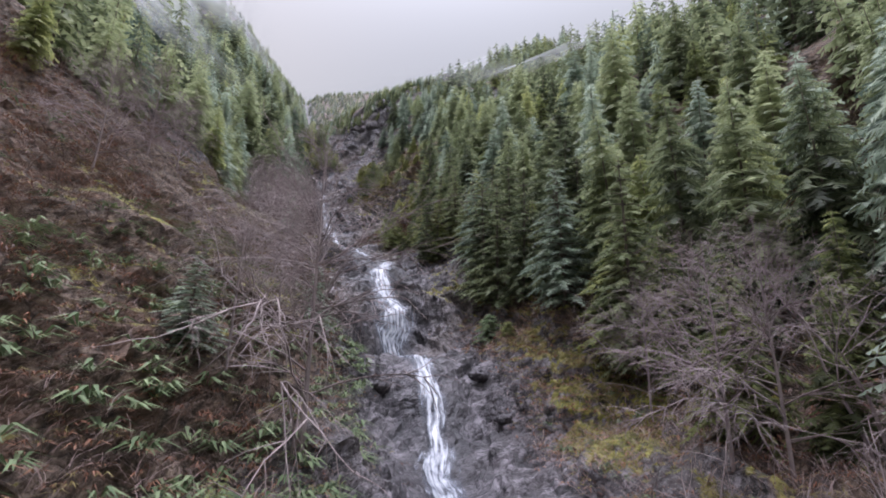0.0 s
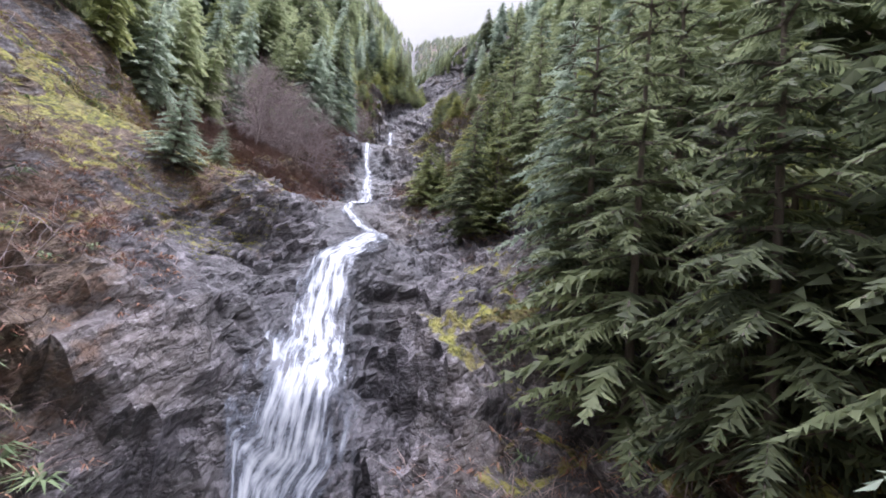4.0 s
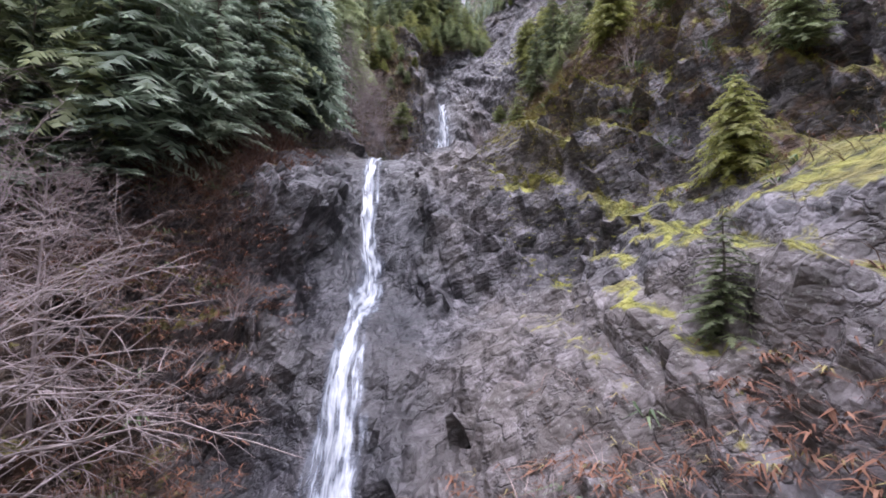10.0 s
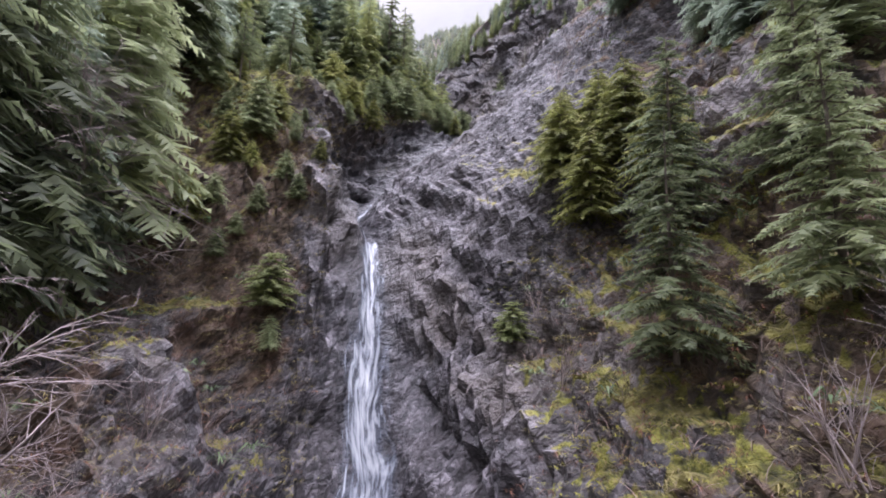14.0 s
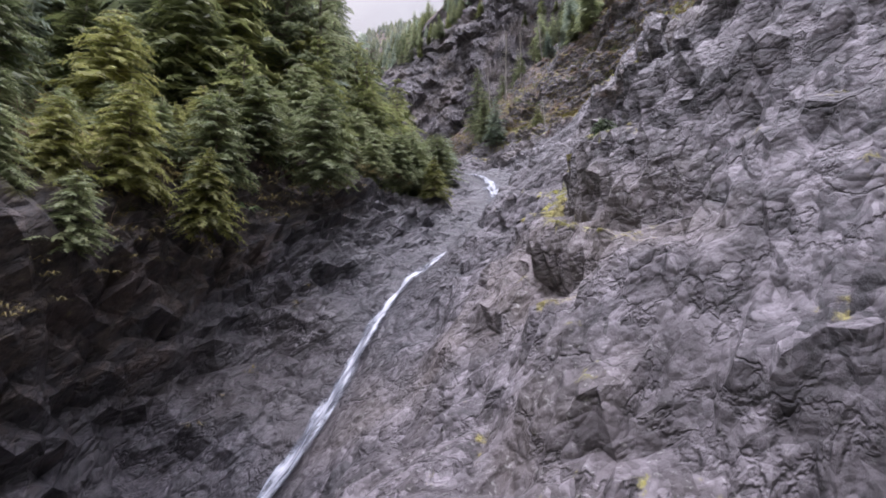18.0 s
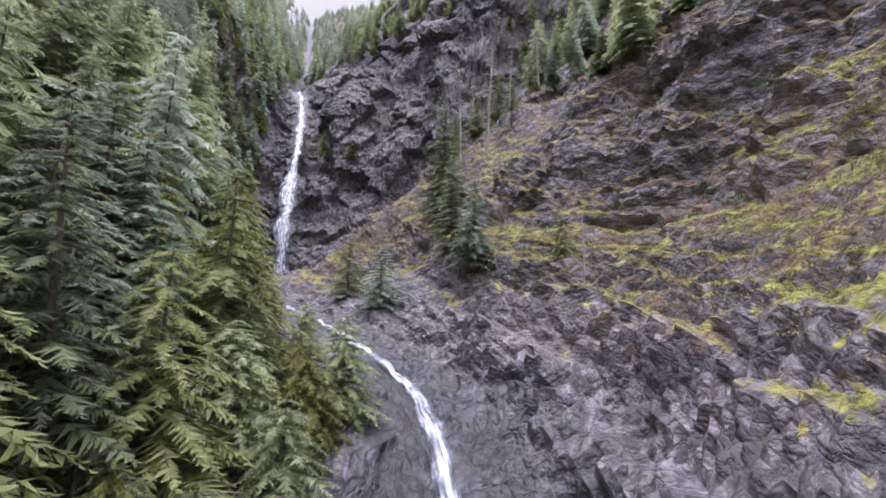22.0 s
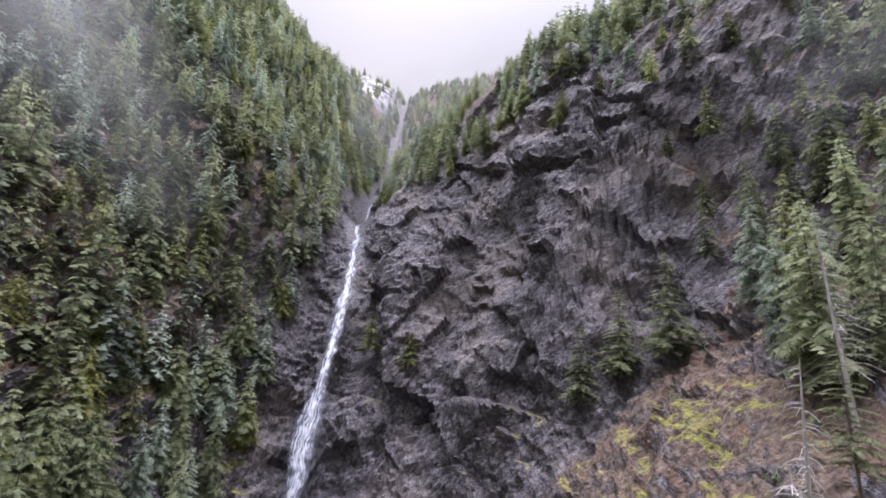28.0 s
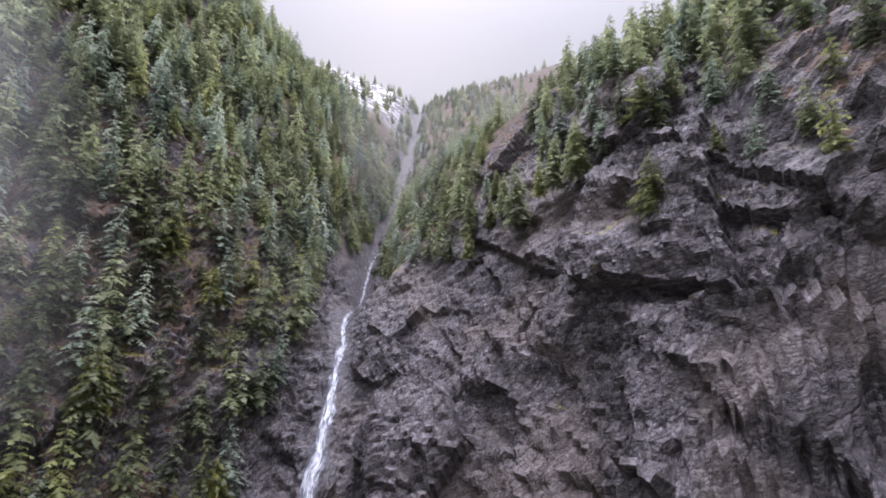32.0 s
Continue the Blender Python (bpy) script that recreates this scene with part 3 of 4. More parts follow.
# ---- water ----
WIDTHS = [(-60, 0.8), (28, 0.9), (33, 1.15), (41, 1.15), (43, 1.85), (47, 1.7), (49.5, 1.4), (53, 1.0), (58, 0.75), (60, 0.6), (65, 0.9), (69, 0.6), (74.5, 0.55), (76, 0.9), (78, 1.15), (86, 0.62), (95, 0.6),
          (96.5, 0.4), (98, 0.14), (113, 0.14), (116, 1.5), (122, 1.1), (126.5, 0.65), (134, 0.4), (145, 0.3), (152, 0.9), (160, 0.75), (169, 0.5), (185, 0.7), (221, 0.9), (226, 1.95), (240, 1.25), (262, 0.8), (268, 0.45), (286, 0.5), (291, 0.75), (296, 0.5), (330, 0.4)]


def build_water(name, y0, y1, label, lift=0.22, seed=1):
    n_rows = int((y1 - y0) * 6) + 2
    ys = np.linspace(y0, y1, n_rows)
    xs, zs = stream_at(ys)
    w = 1.12 * smooth_table(WIDTHS, ys)[:, 0]
    run = np.concatenate([[0], np.cumsum(np.sqrt(np.diff(xs)**2 + np.diff(ys)**2 + np.diff(zs)**2))])
    cols = 17
    t = np.linspace(-1, 1, cols)
    w = w * (1 + 0.35 * fbm(run * 0.45, run * 0 + 3 * seed, run * 0 + y0, 3, 15))
    wob = 0.16 * w * fbm(run * 0.35, run * 0 + seed, run * 0, 3, 5)
    x = (xs + wob)[:, None] + t[None] * w[:, None]
    y = np.repeat(ys[:, None], cols, 1)
    hz = np.array([height(a, b) for a, b in zip(x.ravel(), y.ravel())]).reshape(x.shape)
    slope = np.gradient(zs, ys)[:, None]
    ln = np.sqrt(1 + slope**2)
    dome = lift * (1 - t[None]**2 * 1.2) + 0.10 * fbm(x * 3, y * 0 + run[:, None] * 0.6, x * 0, 3, 9)
    z = np.maximum(hz, zs[:, None] - 0.2) + dome / ln
    y = y - dome * slope / ln
    idx = np.arange(n_rows * cols).reshape(n_rows, cols)
    quads = np.stack([idx[:-1, :-1], idx[:-1, 1:], idx[1:, 1:], idx[1:, :-1]], -1).reshape(-1, 4)
    me = mesh_of(name, np.stack([x, y, z], -1).reshape(-1, 3), quads, M_FALL, True)
    uvl = me.uv_layers.new(name="UVMap")
    uv = np.stack([(t[None] * w[:, None]).ravel(), np.repeat(run[:, None], cols, 1).ravel()], 1)
    uvl.data.foreach_set("uv", uv[quads.ravel()].astype(np.float32).ravel())
    point_value(me, "edge", np.repeat((np.abs(t)**2)[None], n_rows, 0).ravel())
    return tagged(new(name, me), label, "waterfall", kind="structure")


build_water("waterfall", -40, 38.8, "white braided stream running over wet rocks")
build_water("waterfall", 41.4, 76, "wide white cascade stepping over dark wet rock")
build_water("waterfall", 76, 104, "narrow white waterfall in a rock chute")
build_water("waterfall", 104, 134, "white waterfall dropping past a grey rock slab")
build_water("waterfall", 134, 222, "thin white stream sliding down a rock gorge")
build_water("waterfall", 222, 297, "tall thin waterfall down a dark rock cliff")


# ---- low cloud along the upper slopes, with haze added as pale sheets ----
def mist_haze_material():
    m, n, l, p = nodes_of("thin_mist_haze")
    pos = n.new("ShaderNodeNewGeometry").outputs["Position"]
    f = tex_noise(n, l, pos, 0.022, 5, 0.55)
    fade = attr(n, "fade")
    a = maths(n, l, "MULTIPLY", maths(n, l, "MULTIPLY", step(n, l, f, 0.22, 0.74), fade), 1.0)
    p.inputs["Base Color"].default_value = (0.86, 0.88, 0.9, 1)
    p.inputs["Roughness"].default_value = 1.0
    p.inputs["Specular IOR Level"].default_value = 0.0
    tr = n.new("ShaderNodeBsdfTransparent")
    tl = n.new("ShaderNodeBsdfTranslucent")
    tl.inputs["Color"].default_value = (0.86, 0.88, 0.9, 1)
    both, mx = n.new("ShaderNodeMixShader"), n.new("ShaderNodeMixShader")
    both.inputs["Fac"].default_value = 0.5
    l.new(p.outputs[0], both.inputs[1])
    l.new(tl.outputs[0], both.inputs[2])
    l.new(a, mx.inputs["Fac"])
    l.new(tr.outputs[0], mx.inputs[1])
    l.new(both.outputs[0], mx.inputs[2])
    l.new(mx.outputs[0], n["Material Output"].inputs["Surface"])
    return m


M_MIST_HAZE = mist_haze_material()


def mist_haze_bank(y0, y1, u0, rise, tall, strength, label, middle=None):
    """A sheet of thin cloud and painted haze that follows the slope along the valley, or spans it where y0 equals y1.
    """
    k, j = 40, 10
    a, b = np.meshgrid(np.linspace(0, 1, k), np.linspace(0, 1, j), indexing="ij")
    if y0 == y1:
        x = stream_at(np.array([y0]))[0][0] + (a - 0.5) * 2 * u0
        y = y0 + 18 * np.sin(a * 5)
        z = land(x.ravel(), y.ravel()).reshape(x.shape).min() + rise + b * tall + 0 * a
        if middle is not None:
            x = x + middle
            z = land(x.ravel(), y.ravel()).reshape(x.shape) + rise + b * tall
    else:
        y = y0 + a * (y1 - y0)
        x = stream_at(y.ravel())[0].reshape(y.shape) + u0 + np.sign(u0) * b * tall * 0.5 + 5 * np.sin(a * 9)
        z = land(x.ravel(), y.ravel()).reshape(x.shape) + rise
    fade = np.sin(a * math.pi)**1.1 * np.sin(b * math.pi)**1.5 * strength
    idx = np.arange(k * j).reshape(k, j)
    quads = np.stack([idx[:-1, :-1], idx[:-1, 1:], idx[1:, 1:], idx[1:, :-1]], -1).reshape(-1, 4)
    me = mesh_of("mist", np.stack([x, y, z], -1).reshape(-1, 3), quads, M_MIST_HAZE, True)
    point_value(me, "fade", fade.ravel())
    ob = tagged(new("mist", me), label, "mist", kind="stuff")
    ob.visible_shadow = False
    return ob


# Besides the mist, these sheets add haze that pales the wooded slopes.
mist_haze_bank(40, 232, -34, 13, 90, 0.95, "thin sheet of grey mist and added haze along the wooded slope")
mist_haze_bank(160, 236, -20, 11, 90, 0.75, "thin sheet of grey mist and added haze along the wooded slope")
mist_haze_bank(-10, 130, -24, 11, 90, 0.75, "thin sheet of grey mist and added haze along the wooded slope")
mist_haze_bank(40, 230, 34, 10, 50, 0.5, "thin sheet of grey mist and added haze along the wooded slope")
mist_haze_bank(222, 222, 44, 0, 60, 0.3, "bank of low cloud drifting over the wooded slope", -58)
# Distance haze over the far hills, added as a sheet.
mist_haze_bank(285, 285, 120, 2, 45, 0.3, "thin sheet of added haze across the head of the valley")


# ---- pools, boulders and logs in the stream bed ----
def pool_material():
    m, n, l, p = nodes_of("milky_pool_water")
    pos = n.new("ShaderNodeNewGeometry").outputs["Position"]
    f = tex_noise(n, l, pos, 3.0, 5, 0.6)
    l.new(ramp(n, l, f, [(0.35, (0.10, 0.125, 0.13)), (0.7, (0.2, 0.235, 0.245))]), p.inputs["Base Color"])
    p.inputs["Roughness"].default_value = 0.12
    l.new(bump(n, l, f, 0.3, 0.08), p.inputs["Normal"])
    return m


M_POOL = pool_material()


def pool(x, y, z, rx, ry, label):
    a = np.linspace(0, 2 * math.pi, 40, endpoint=False)
    wob = 1 + 0.18 * np.sin(a * 3 + x) + 0.1 * np.sin(a * 7 + y)
    ring = np.stack([x + rx * wob * np.cos(a), y + ry * wob * np.sin(a), np.full(40, z)], 1)
    i = np.arange(40)
    me = mesh_of("pool", np.vstack([ring, [[x, y, z]]]), np.stack([i, (i + 1) % 40, np.full(40, 40)], 1), M_POOL)
    return tagged(new("pool", me), label, "water", kind="structure")


pool(-4.0, 39.7, 9.8, 3.0, 2.2, "milky green plunge pool below a wide cascade")
pool(-17.8, 76.6, 28.2, 1.2, 1.2, "small foaming pool below a waterfall")
pool(-30.3, 115.0, 44.62, 1.7, 1.7, "shallow pool at the foot of a waterfall")
pool(-62.5, 216, 92.4, 2.4, 4.0, "plunge pool below a tall waterfall")


def boulder_mesh(seed, rough=0.3):
    k, j = 16, 24
    th, ph = np.meshgrid(np.linspace(0, math.pi, k), np.linspace(0, 2 * math.pi, j, endpoint=False), indexing="ij")
    d = np.stack([np.sin(th) * np.cos(ph), np.sin(th) * np.sin(ph), np.cos(th)], -1).reshape(-1, 3)
    q = d * 1.3 + seed * 7.7
    rad = 1 + rough * fbm(q[:, 0], q[:, 1], q[:, 2], 3, seed, ridged=True) * -0.6
    idx = np.arange(k * j).reshape(k, j)
    quads = np.stack([idx[:-1], np.roll(idx, -1, 1)[:-1], np.roll(idx, -1, 1)[1:], idx[1:]], -1).reshape(-1, 4)
    me = mesh_of("boulder", d * rad[:, None], quads, M_GROUND, True)
    for name, v in (("soil", 0), ("moss", 0.12), ("wet_shade", 0.35), ("snow", 0)):
        point_value(me, name, np.full(k * j, v))
    return me


BOULDERS = [boulder_mesh(k + 1) for k in range(4)]


def boulder(k, x, y, size, flat=0.7, dz=0.0, label="wet grey boulder beside the stream"):
    ob = new("boulder", BOULDERS[k % 4])
    ob.matrix_world = pose(x, y, height(x, y) + size * flat * 0.35 + dz, 8 * math.sin(x), 9 * math.cos(y), (x * 53 + y * 31) % 360) @ Matrix.Diagonal((size, size * 0.8, size * flat, 1))
    return tagged(ob, label, "boulder", "boulders in the stream bed")


for k, (x, y, size) in enumerate(((-19.8, 77.0, 0.9), (-20.6, 75.4, 0.55), (-16.2, 76.8, 0.5), (-17.6, 72.5, 0.4), (-40.2, 134.6, 1.5), (-58.5, 205, 1.8), (-60.8, 203, 1.3), (-57.6, 200, 0.9), (-63, 209, 1.5),
                                  (-59.5, 213, 1.0), (-86.8, 291.5, 2.4), (-85.2, 284, 1.5), (-29, 107, 0.5), (-27, 109.5, 0.6), (-31.5, 108.8, 0.45), (2.2, 31, 0.7), (3.4, 28, 0.5), (-3.6, 29.5, 0.6), (0.6, 34.2, 0.5))):
    boulder(k, x, y, size)

# ---- trees ----
def tube(path, radii, sides=5):
    """Verts and quads of a tapered tube along a path."""
    path, radii = np.asarray(path, float), np.asarray(radii, float)
    k = len(path)
    d = np.gradient(path, axis=0)
    d /= np.linalg.norm(d, axis=1, keepdims=True) + 1e-9
    ref = np.array([1.0, 0, 0]) if abs(d[0, 0]) < 0.8 else np.array([0, 1.0, 0])
    a = np.cross(d, ref)
    a /= np.linalg.norm(a, axis=1, keepdims=True) + 1e-9
    b = np.cross(d, a)
    ang = np.linspace(0, 2 * math.pi, sides, endpoint=False)
    v = path[:, None] + radii[:, None, None] * (np.cos(ang)[None, :, None] * a[:, None] + np.sin(ang)[None, :, None] * b[:, None])
    i = np.arange(k * sides).reshape(k, sides)
    j = np.roll(i, -1, 1)
    return v.reshape(-1, 3), np.stack([i[:-1], j[:-1], j[1:], i[1:]], -1).reshape(-1, 4)


def gather(pieces):
    vs, fs, n = [], [], 0
    for v, f in pieces:
        vs.append(v)
        fs.append(f + n)
        n += len(v)
    return np.concatenate(vs), np.concatenate(fs)


def frond(c, side, wide, r):
    """One bough as a drooping, saw-edged blade along its spine c: verts and tris."""
    k = len(c)
    fwd = np.gradient(c, axis=0)
    fwd = fwd / (np.linalg.norm(fwd, axis=1, keepdims=True) + 1e-9)
    s = np.linspace(0, 1, k)
    ln = wide * (0.35 + 0.9 * np.sin(math.pi * np.clip(s * 0.9 + 0.12, 0, 1))) * (1.05 - 0.6 * s)
    v, f = [c], []
    for n, sg in enumerate((-1, 1)):
        reach = ln * r.uniform(0.65, 1.25, k)
        v.append(c + fwd * (0.75 * reach)[:, None] + side * (sg * reach)[:, None] - np.array([0, 0, 1.0]) * (reach * r.uniform(0.15, 0.6, k))[:, None])
        base = k * (n + 1)
        f += [(i, base + i, i + 1) if sg > 0 else (i, i + 1, base + i) for i in range(k - 1)]
    return np.concatenate(v), np.array(f)


def conifer(seed, tall, bottom=0.12, spread_of=0.2, droop=0.35, whorls=24, limbs=6, sprays=11, spray=0.34, shape=0.8, thin=0.0, broad=1.0, bole=1.0, lobes=26, kites=True):
    """Trunk (verts, quads) and crown (verts, tris) of a conifer; sprays are small folded kites along drooping limbs."""
    r = np.random.default_rng(seed)
    ht = np.linspace(0, tall, 9)
    sway = np.cumsum(r.normal(0, 0.012 * tall / 9, (9, 2)), 0)
    trunk = tube(np.column_stack([sway, ht]), bole * (0.016 * tall * (1 - ht / tall)**0.8 + 0.012), 6)
    V = []
    twigs, blades = [], []
    for w in range(whorls):
        f = bottom + (1 - bottom) * ((w + r.uniform(-0.3, 0.3)) / whorls)
        f = min(max(f, 0.02), 0.985)
        h = f * tall
        cx, cy = (np.interp(h, ht, sway[:, k]) for k in (0, 1))
        rel = (f - bottom) / (1 - bottom)
        reach = spread_of * tall * ((1 - rel)**shape) * (0.55 + 0.45 * min(1, rel * 6 + 0.35)) + 0.03 * tall
        n = max(3, int(limbs * (1 - 0.4 * rel) + r.uniform(-1, 1)))
        a0 = r.uniform(0, 6.28)
        for k in range(n):
            if r.random() < thin:
                continue
            a = a0 + 6.283 * k / n + r.normal(0, 0.25)
            L = reach * r.uniform(0.65, 1.2)
            out = np.array([math.cos(a), math.sin(a), 0])
            side = np.array([-math.sin(a), math.cos(a), 0])
            m = max(3, int(sprays * (0.5 + 0.5 * L / (spread_of * tall + 1e-6))))
            s = np.linspace(0.12, 1.0, m)
            up = r.uniform(0.02, 0.28) * (0.4 + rel)
            dr = droop * r.uniform(0.7, 1.3)
            base = np.array([cx, cy, h]) + out * (L * s)[:, None] + np.array([0, 0, 1]) * (L * (up * s - dr * s**2))[:, None]
            sp = np.linspace(0.06, 1.0, max(4, int(lobes * (0.6 + 0.4 * (1 - rel)))))
            spine = np.array([cx, cy, h]) + out * (L * sp)[:, None] + np.array([0, 0, 1]) * (L * (up * sp - dr * sp**2))[:, None] + r.normal(0, 0.02 * L, (len(sp), 3))
            blades.append(frond(spine, side, (0.22 if kites else 0.32) * L * broad, r))
            if not kites:
                continue
            if w % 2 == 0:
                twigs.append(tube(np.vstack([[cx, cy, h], base[[m // 2, -1]]]), np.array([0.006 * tall, 0.003 * tall, 0.001 * tall]), 3))
            for sg in (-1, 1):
                ln = spray * (0.55 + 0.6 * (1 - np.abs(s - 0.45))) * r.uniform(0.75, 1.3, m) * (0.45 + 0.55 * L / (spread_of * tall + 1e-6))
                dirn = out * r.uniform(0.5, 0.9, m)[:, None] + side * sg * r.uniform(0.35, 0.9, m)[:, None] + np.array([0, 0, -1]) * r.uniform(0.1, 0.65, m)[:, None]
                dirn /= np.linalg.norm(dirn, axis=1, keepdims=True)
                wid = np.cross(dirn, np.array([0, 0, 1.0]) + r.normal(0, 0.3, (m, 3)))
                wid /= np.linalg.norm(wid, axis=1, keepdims=True) + 1e-9
                tip = base + dirn * ln[:, None]
                mid_ = base + dirn * (ln * 0.45)[:, None] + np.array([0, 0, -1]) * (ln * 0.10)[:, None]
                ww = (ln * broad * r.uniform(0.11, 0.19, m))[:, None]
                V.append(np.stack([base + np.array([0, 0, 0.02]), mid_ + wid * ww, tip, mid_ - wid * ww], 1))
    bv, bf = gather(blades)
    if not kites:
        return trunk, (bv, bf), None
    Q = np.concatenate(V)
    i = np.arange(len(Q))[:, None] * 4
    tris = np.concatenate([i + np.array([[0, 1, 2]]), i + np.array([[0, 2, 3]]), bf + len(Q) * 4])
    return trunk, (np.concatenate([Q.reshape(-1, 3), bv]), tris), gather(twigs)


def bare_tree(seed, tall, forks=4, kids=3, spread_of=0.6, stems=1, thick=0.016):
    """Leafless broadleaf tree of tapering, forking limbs."""
    r = np.random.default_rng(seed)
    out, stems_out = [], []

    def grow(p, d, length, rad, depth):
        k = 5 if depth > 1 else 3
        pts = [p]
        for _ in range(k - 1):
            d = d + r.normal(0, 0.09 if depth == forks else 0.14, 3) + np.array([0, 0, 0.05])
            d = d / np.linalg.norm(d)
            pts.append(pts[-1] + d * length / (k - 1))
        (stems_out if depth == forks else out).append(tube(pts, np.linspace(rad, rad * 0.5, k), 5 if depth == forks else 3))
        if depth == 0:
            return
        for c in range(kids + (depth == forks)):
            t = r.uniform(0.3, 1.0) if c else 1.0
            at = pts[min(k - 1, int(t * (k - 1)))]
            nd = d * 0.75 + r.normal(0, spread_of, 3) * np.array([1, 1, 0.55]) + np.array([0, 0, 0.12])
            grow(at, nd / np.linalg.norm(nd), length * r.uniform(0.55, 0.8), rad * 0.5, depth - 1)

    for _ in range(stems):
        lean = np.array([r.normal(0, 0.28 if stems > 1 else 0.08), r.normal(0, 0.28 if stems > 1 else 0.08), 1.0])
        grow(np.array([r.normal(0, 0.12) * (stems > 1), r.normal(0, 0.12) * (stems > 1), -0.3]), lean / np.linalg.norm(lean), tall * 0.4, tall * thick, forks)
    return gather(stems_out), gather(out)


def limbed_tree(seed, tall):
    """Leafless alder: one leader with long, arching and drooping limbs and fine twigs."""
    r = np.random.default_rng(seed)
    ht = np.linspace(-0.3, tall, 12)
    sway = np.cumsum(r.normal(0, 0.016 * tall / 12, (12, 2)), 0)
    trunk = tube(np.column_stack([sway, ht]), 0.0085 * tall * (1 - np.clip(ht, 0, tall) / tall)**0.8 + 0.006, 6)
    out = []

    def limb(p, d, length, rad, sag, depth):
        k = 6 if depth == 2 else 4
        pts = [p]
        for _ in range(k - 1):
            d = d + r.normal(0, 0.13, 3) - np.array([0, 0, sag / k])
            d = d / np.linalg.norm(d)
            pts.append(pts[-1] + d * length / (k - 1))
        out.append(tube(pts, np.linspace(rad, rad * 0.35, k), 3))
        if depth:
            for c in range(9 if depth == 2 else 4):
                at = pts[int(r.integers(1, k))]
                nd = d + r.normal(0, 0.6, 3) * np.array([1, 1, 0.7])
                limb(at, nd / np.linalg.norm(nd), length * r.uniform(0.25, 0.5), max(rad * 0.55, 0.007), sag * 0.8, depth - 1)

    for _ in range(54):
        f = r.uniform(0.14, 0.96)
        h = f * tall
        a = r.uniform(0, 6.283)
        up = r.uniform(0.2, 1.3) * (0.45 + f)
        d = np.array([math.cos(a), math.sin(a), up])
        limb(np.array([np.interp(h, ht, sway[:, 0]), np.interp(h, ht, sway[:, 1]), h]), d / np.linalg.norm(d), tall * (0.5 * (1 - f)**0.7 + 0.08) * r.uniform(0.6, 1.15), 0.0046 * tall * (1.15 - f), 0.65 * (1 - f) + 0.05, 2)
    return trunk, gather(out)


def plant(name, me_trunk, me_crown, label, category, group, m):
    root = new(name)
    root.empty_display_size = 0.2
    root.matrix_world = m
    for nm, me in (("trunk", me_trunk), ("crown", me_crown)):
        if me is not None:
            o = new(nm, me)
            o.parent = root
    return tagged(root, label, category, group)


KINDS = []
for k, (tall, mat, args) in enumerate([
        (9.0, M_FIR, dict(spread_of=0.25, droop=0.35, whorls=24, bottom=0.06)), (11.0, M_FIR, dict(spread_of=0.21, droop=0.4, whorls=28, bottom=0.05)),
        (7.0, M_CEDAR, dict(spread_of=0.31, droop=0.55, whorls=21, bottom=0.03)), (8.0, M_CEDAR, dict(spread_of=0.29, droop=0.6, whorls=22, bottom=0.03)),
        (8.0, M_BLUEFIR, dict(spread_of=0.28, droop=0.35, whorls=23, bottom=0.04)), (10.0, M_BLUEFIR, dict(spread_of=0.24, droop=0.45, whorls=26, bottom=0.06)),
        (12.0, M_FIR, dict(spread_of=0.17, droop=0.3, whorls=26, bottom=0.35, thin=0.3, limbs=5)),
        (5.0, M_OLIVE, dict(spread_of=0.46, droop=0.42, whorls=19, bottom=0.0, limbs=9, sprays=14, spray=0.23, shape=0.5)), (6.0, M_LIME, dict(spread_of=0.44, droop=0.5, whorls=21, bottom=0.0, limbs=9, sprays=14, spray=0.26, shape=0.55))]):
    (tv, tf), (cv, cf), (lv, lf) = conifer(100 + k, tall, **{**dict(sprays=17, spray=0.25, bole=0.75), **args})
    crown = mesh_of("crown", np.concatenate([cv, lv]), [cf, lf + len(cv)], mat)
    crown.materials.append(M_BARK)
    crown.polygons.foreach_set("material_index", np.concatenate([np.zeros(len(cf), np.int32), np.ones(len(lf), np.int32)]))
    KINDS.append((tall, mesh_of("trunk", tv, tf, M_BARK, True), crown, mat))

LANE = [(-40, 0), (0, 0), (20, 1.7), (43, -2), (57, -7), (86, -18), (112, -28), (138, -33.4), (163, -34.6), (181, -36.8), (201, -43), (240, -56)]
LANE_Z = [(-40, 0), (0, 8), (15, 13.8), (30, 16.7), (43, 23.5), (57, 31.4), (71, 36.6), (86, 45.5), (112, 62.6), (138, 79.4), (163, 98), (181, 119), (201, 139), (240, 170)]


def room_for(x, y, z, top, r):
    """Whether a tree leaves the open lane along the stream free."""
    lx, lz = (np.interp(y, [a for a, _ in t], [b for _, b in t]) for t in (LANE, LANE_Z))
    return abs(x - lx) > r + 3.0 or top < lz - 2.0 or z > lz + 30


WOOD = np.random.default_rng(5)


def wood_density(u, y):
    """How thick the conifers stand: 0 on rock and open slopes."""
    if u > 0:
        edge = np.interp(y, [0, 35, 50, 60, 66, 74, 84, 97, 110, 118, 127, 150, 175, 205, 225, 236, 246, 258, 270, 300], [12, 10, 9, 8, 9, 12, 21, 26, 24, 17, 18, 26, 30, 35, 40, 38, 30, 14, 4, 2.5])
        return 1.0 if u > edge else 0.0
    edge = np.interp(y, [0, 30, 45, 60, 76, 84, 95, 110, 122, 135, 150, 172, 182, 205, 222, 250, 300], [26, 26, 26, 19, 17, 11, 6, 10, 15, 13, 9, 8, 8, 7.5, 8, 6, 2.5])
    return 1.0 if -u > edge else 0.0


count = 0
cells = {}
spots = []
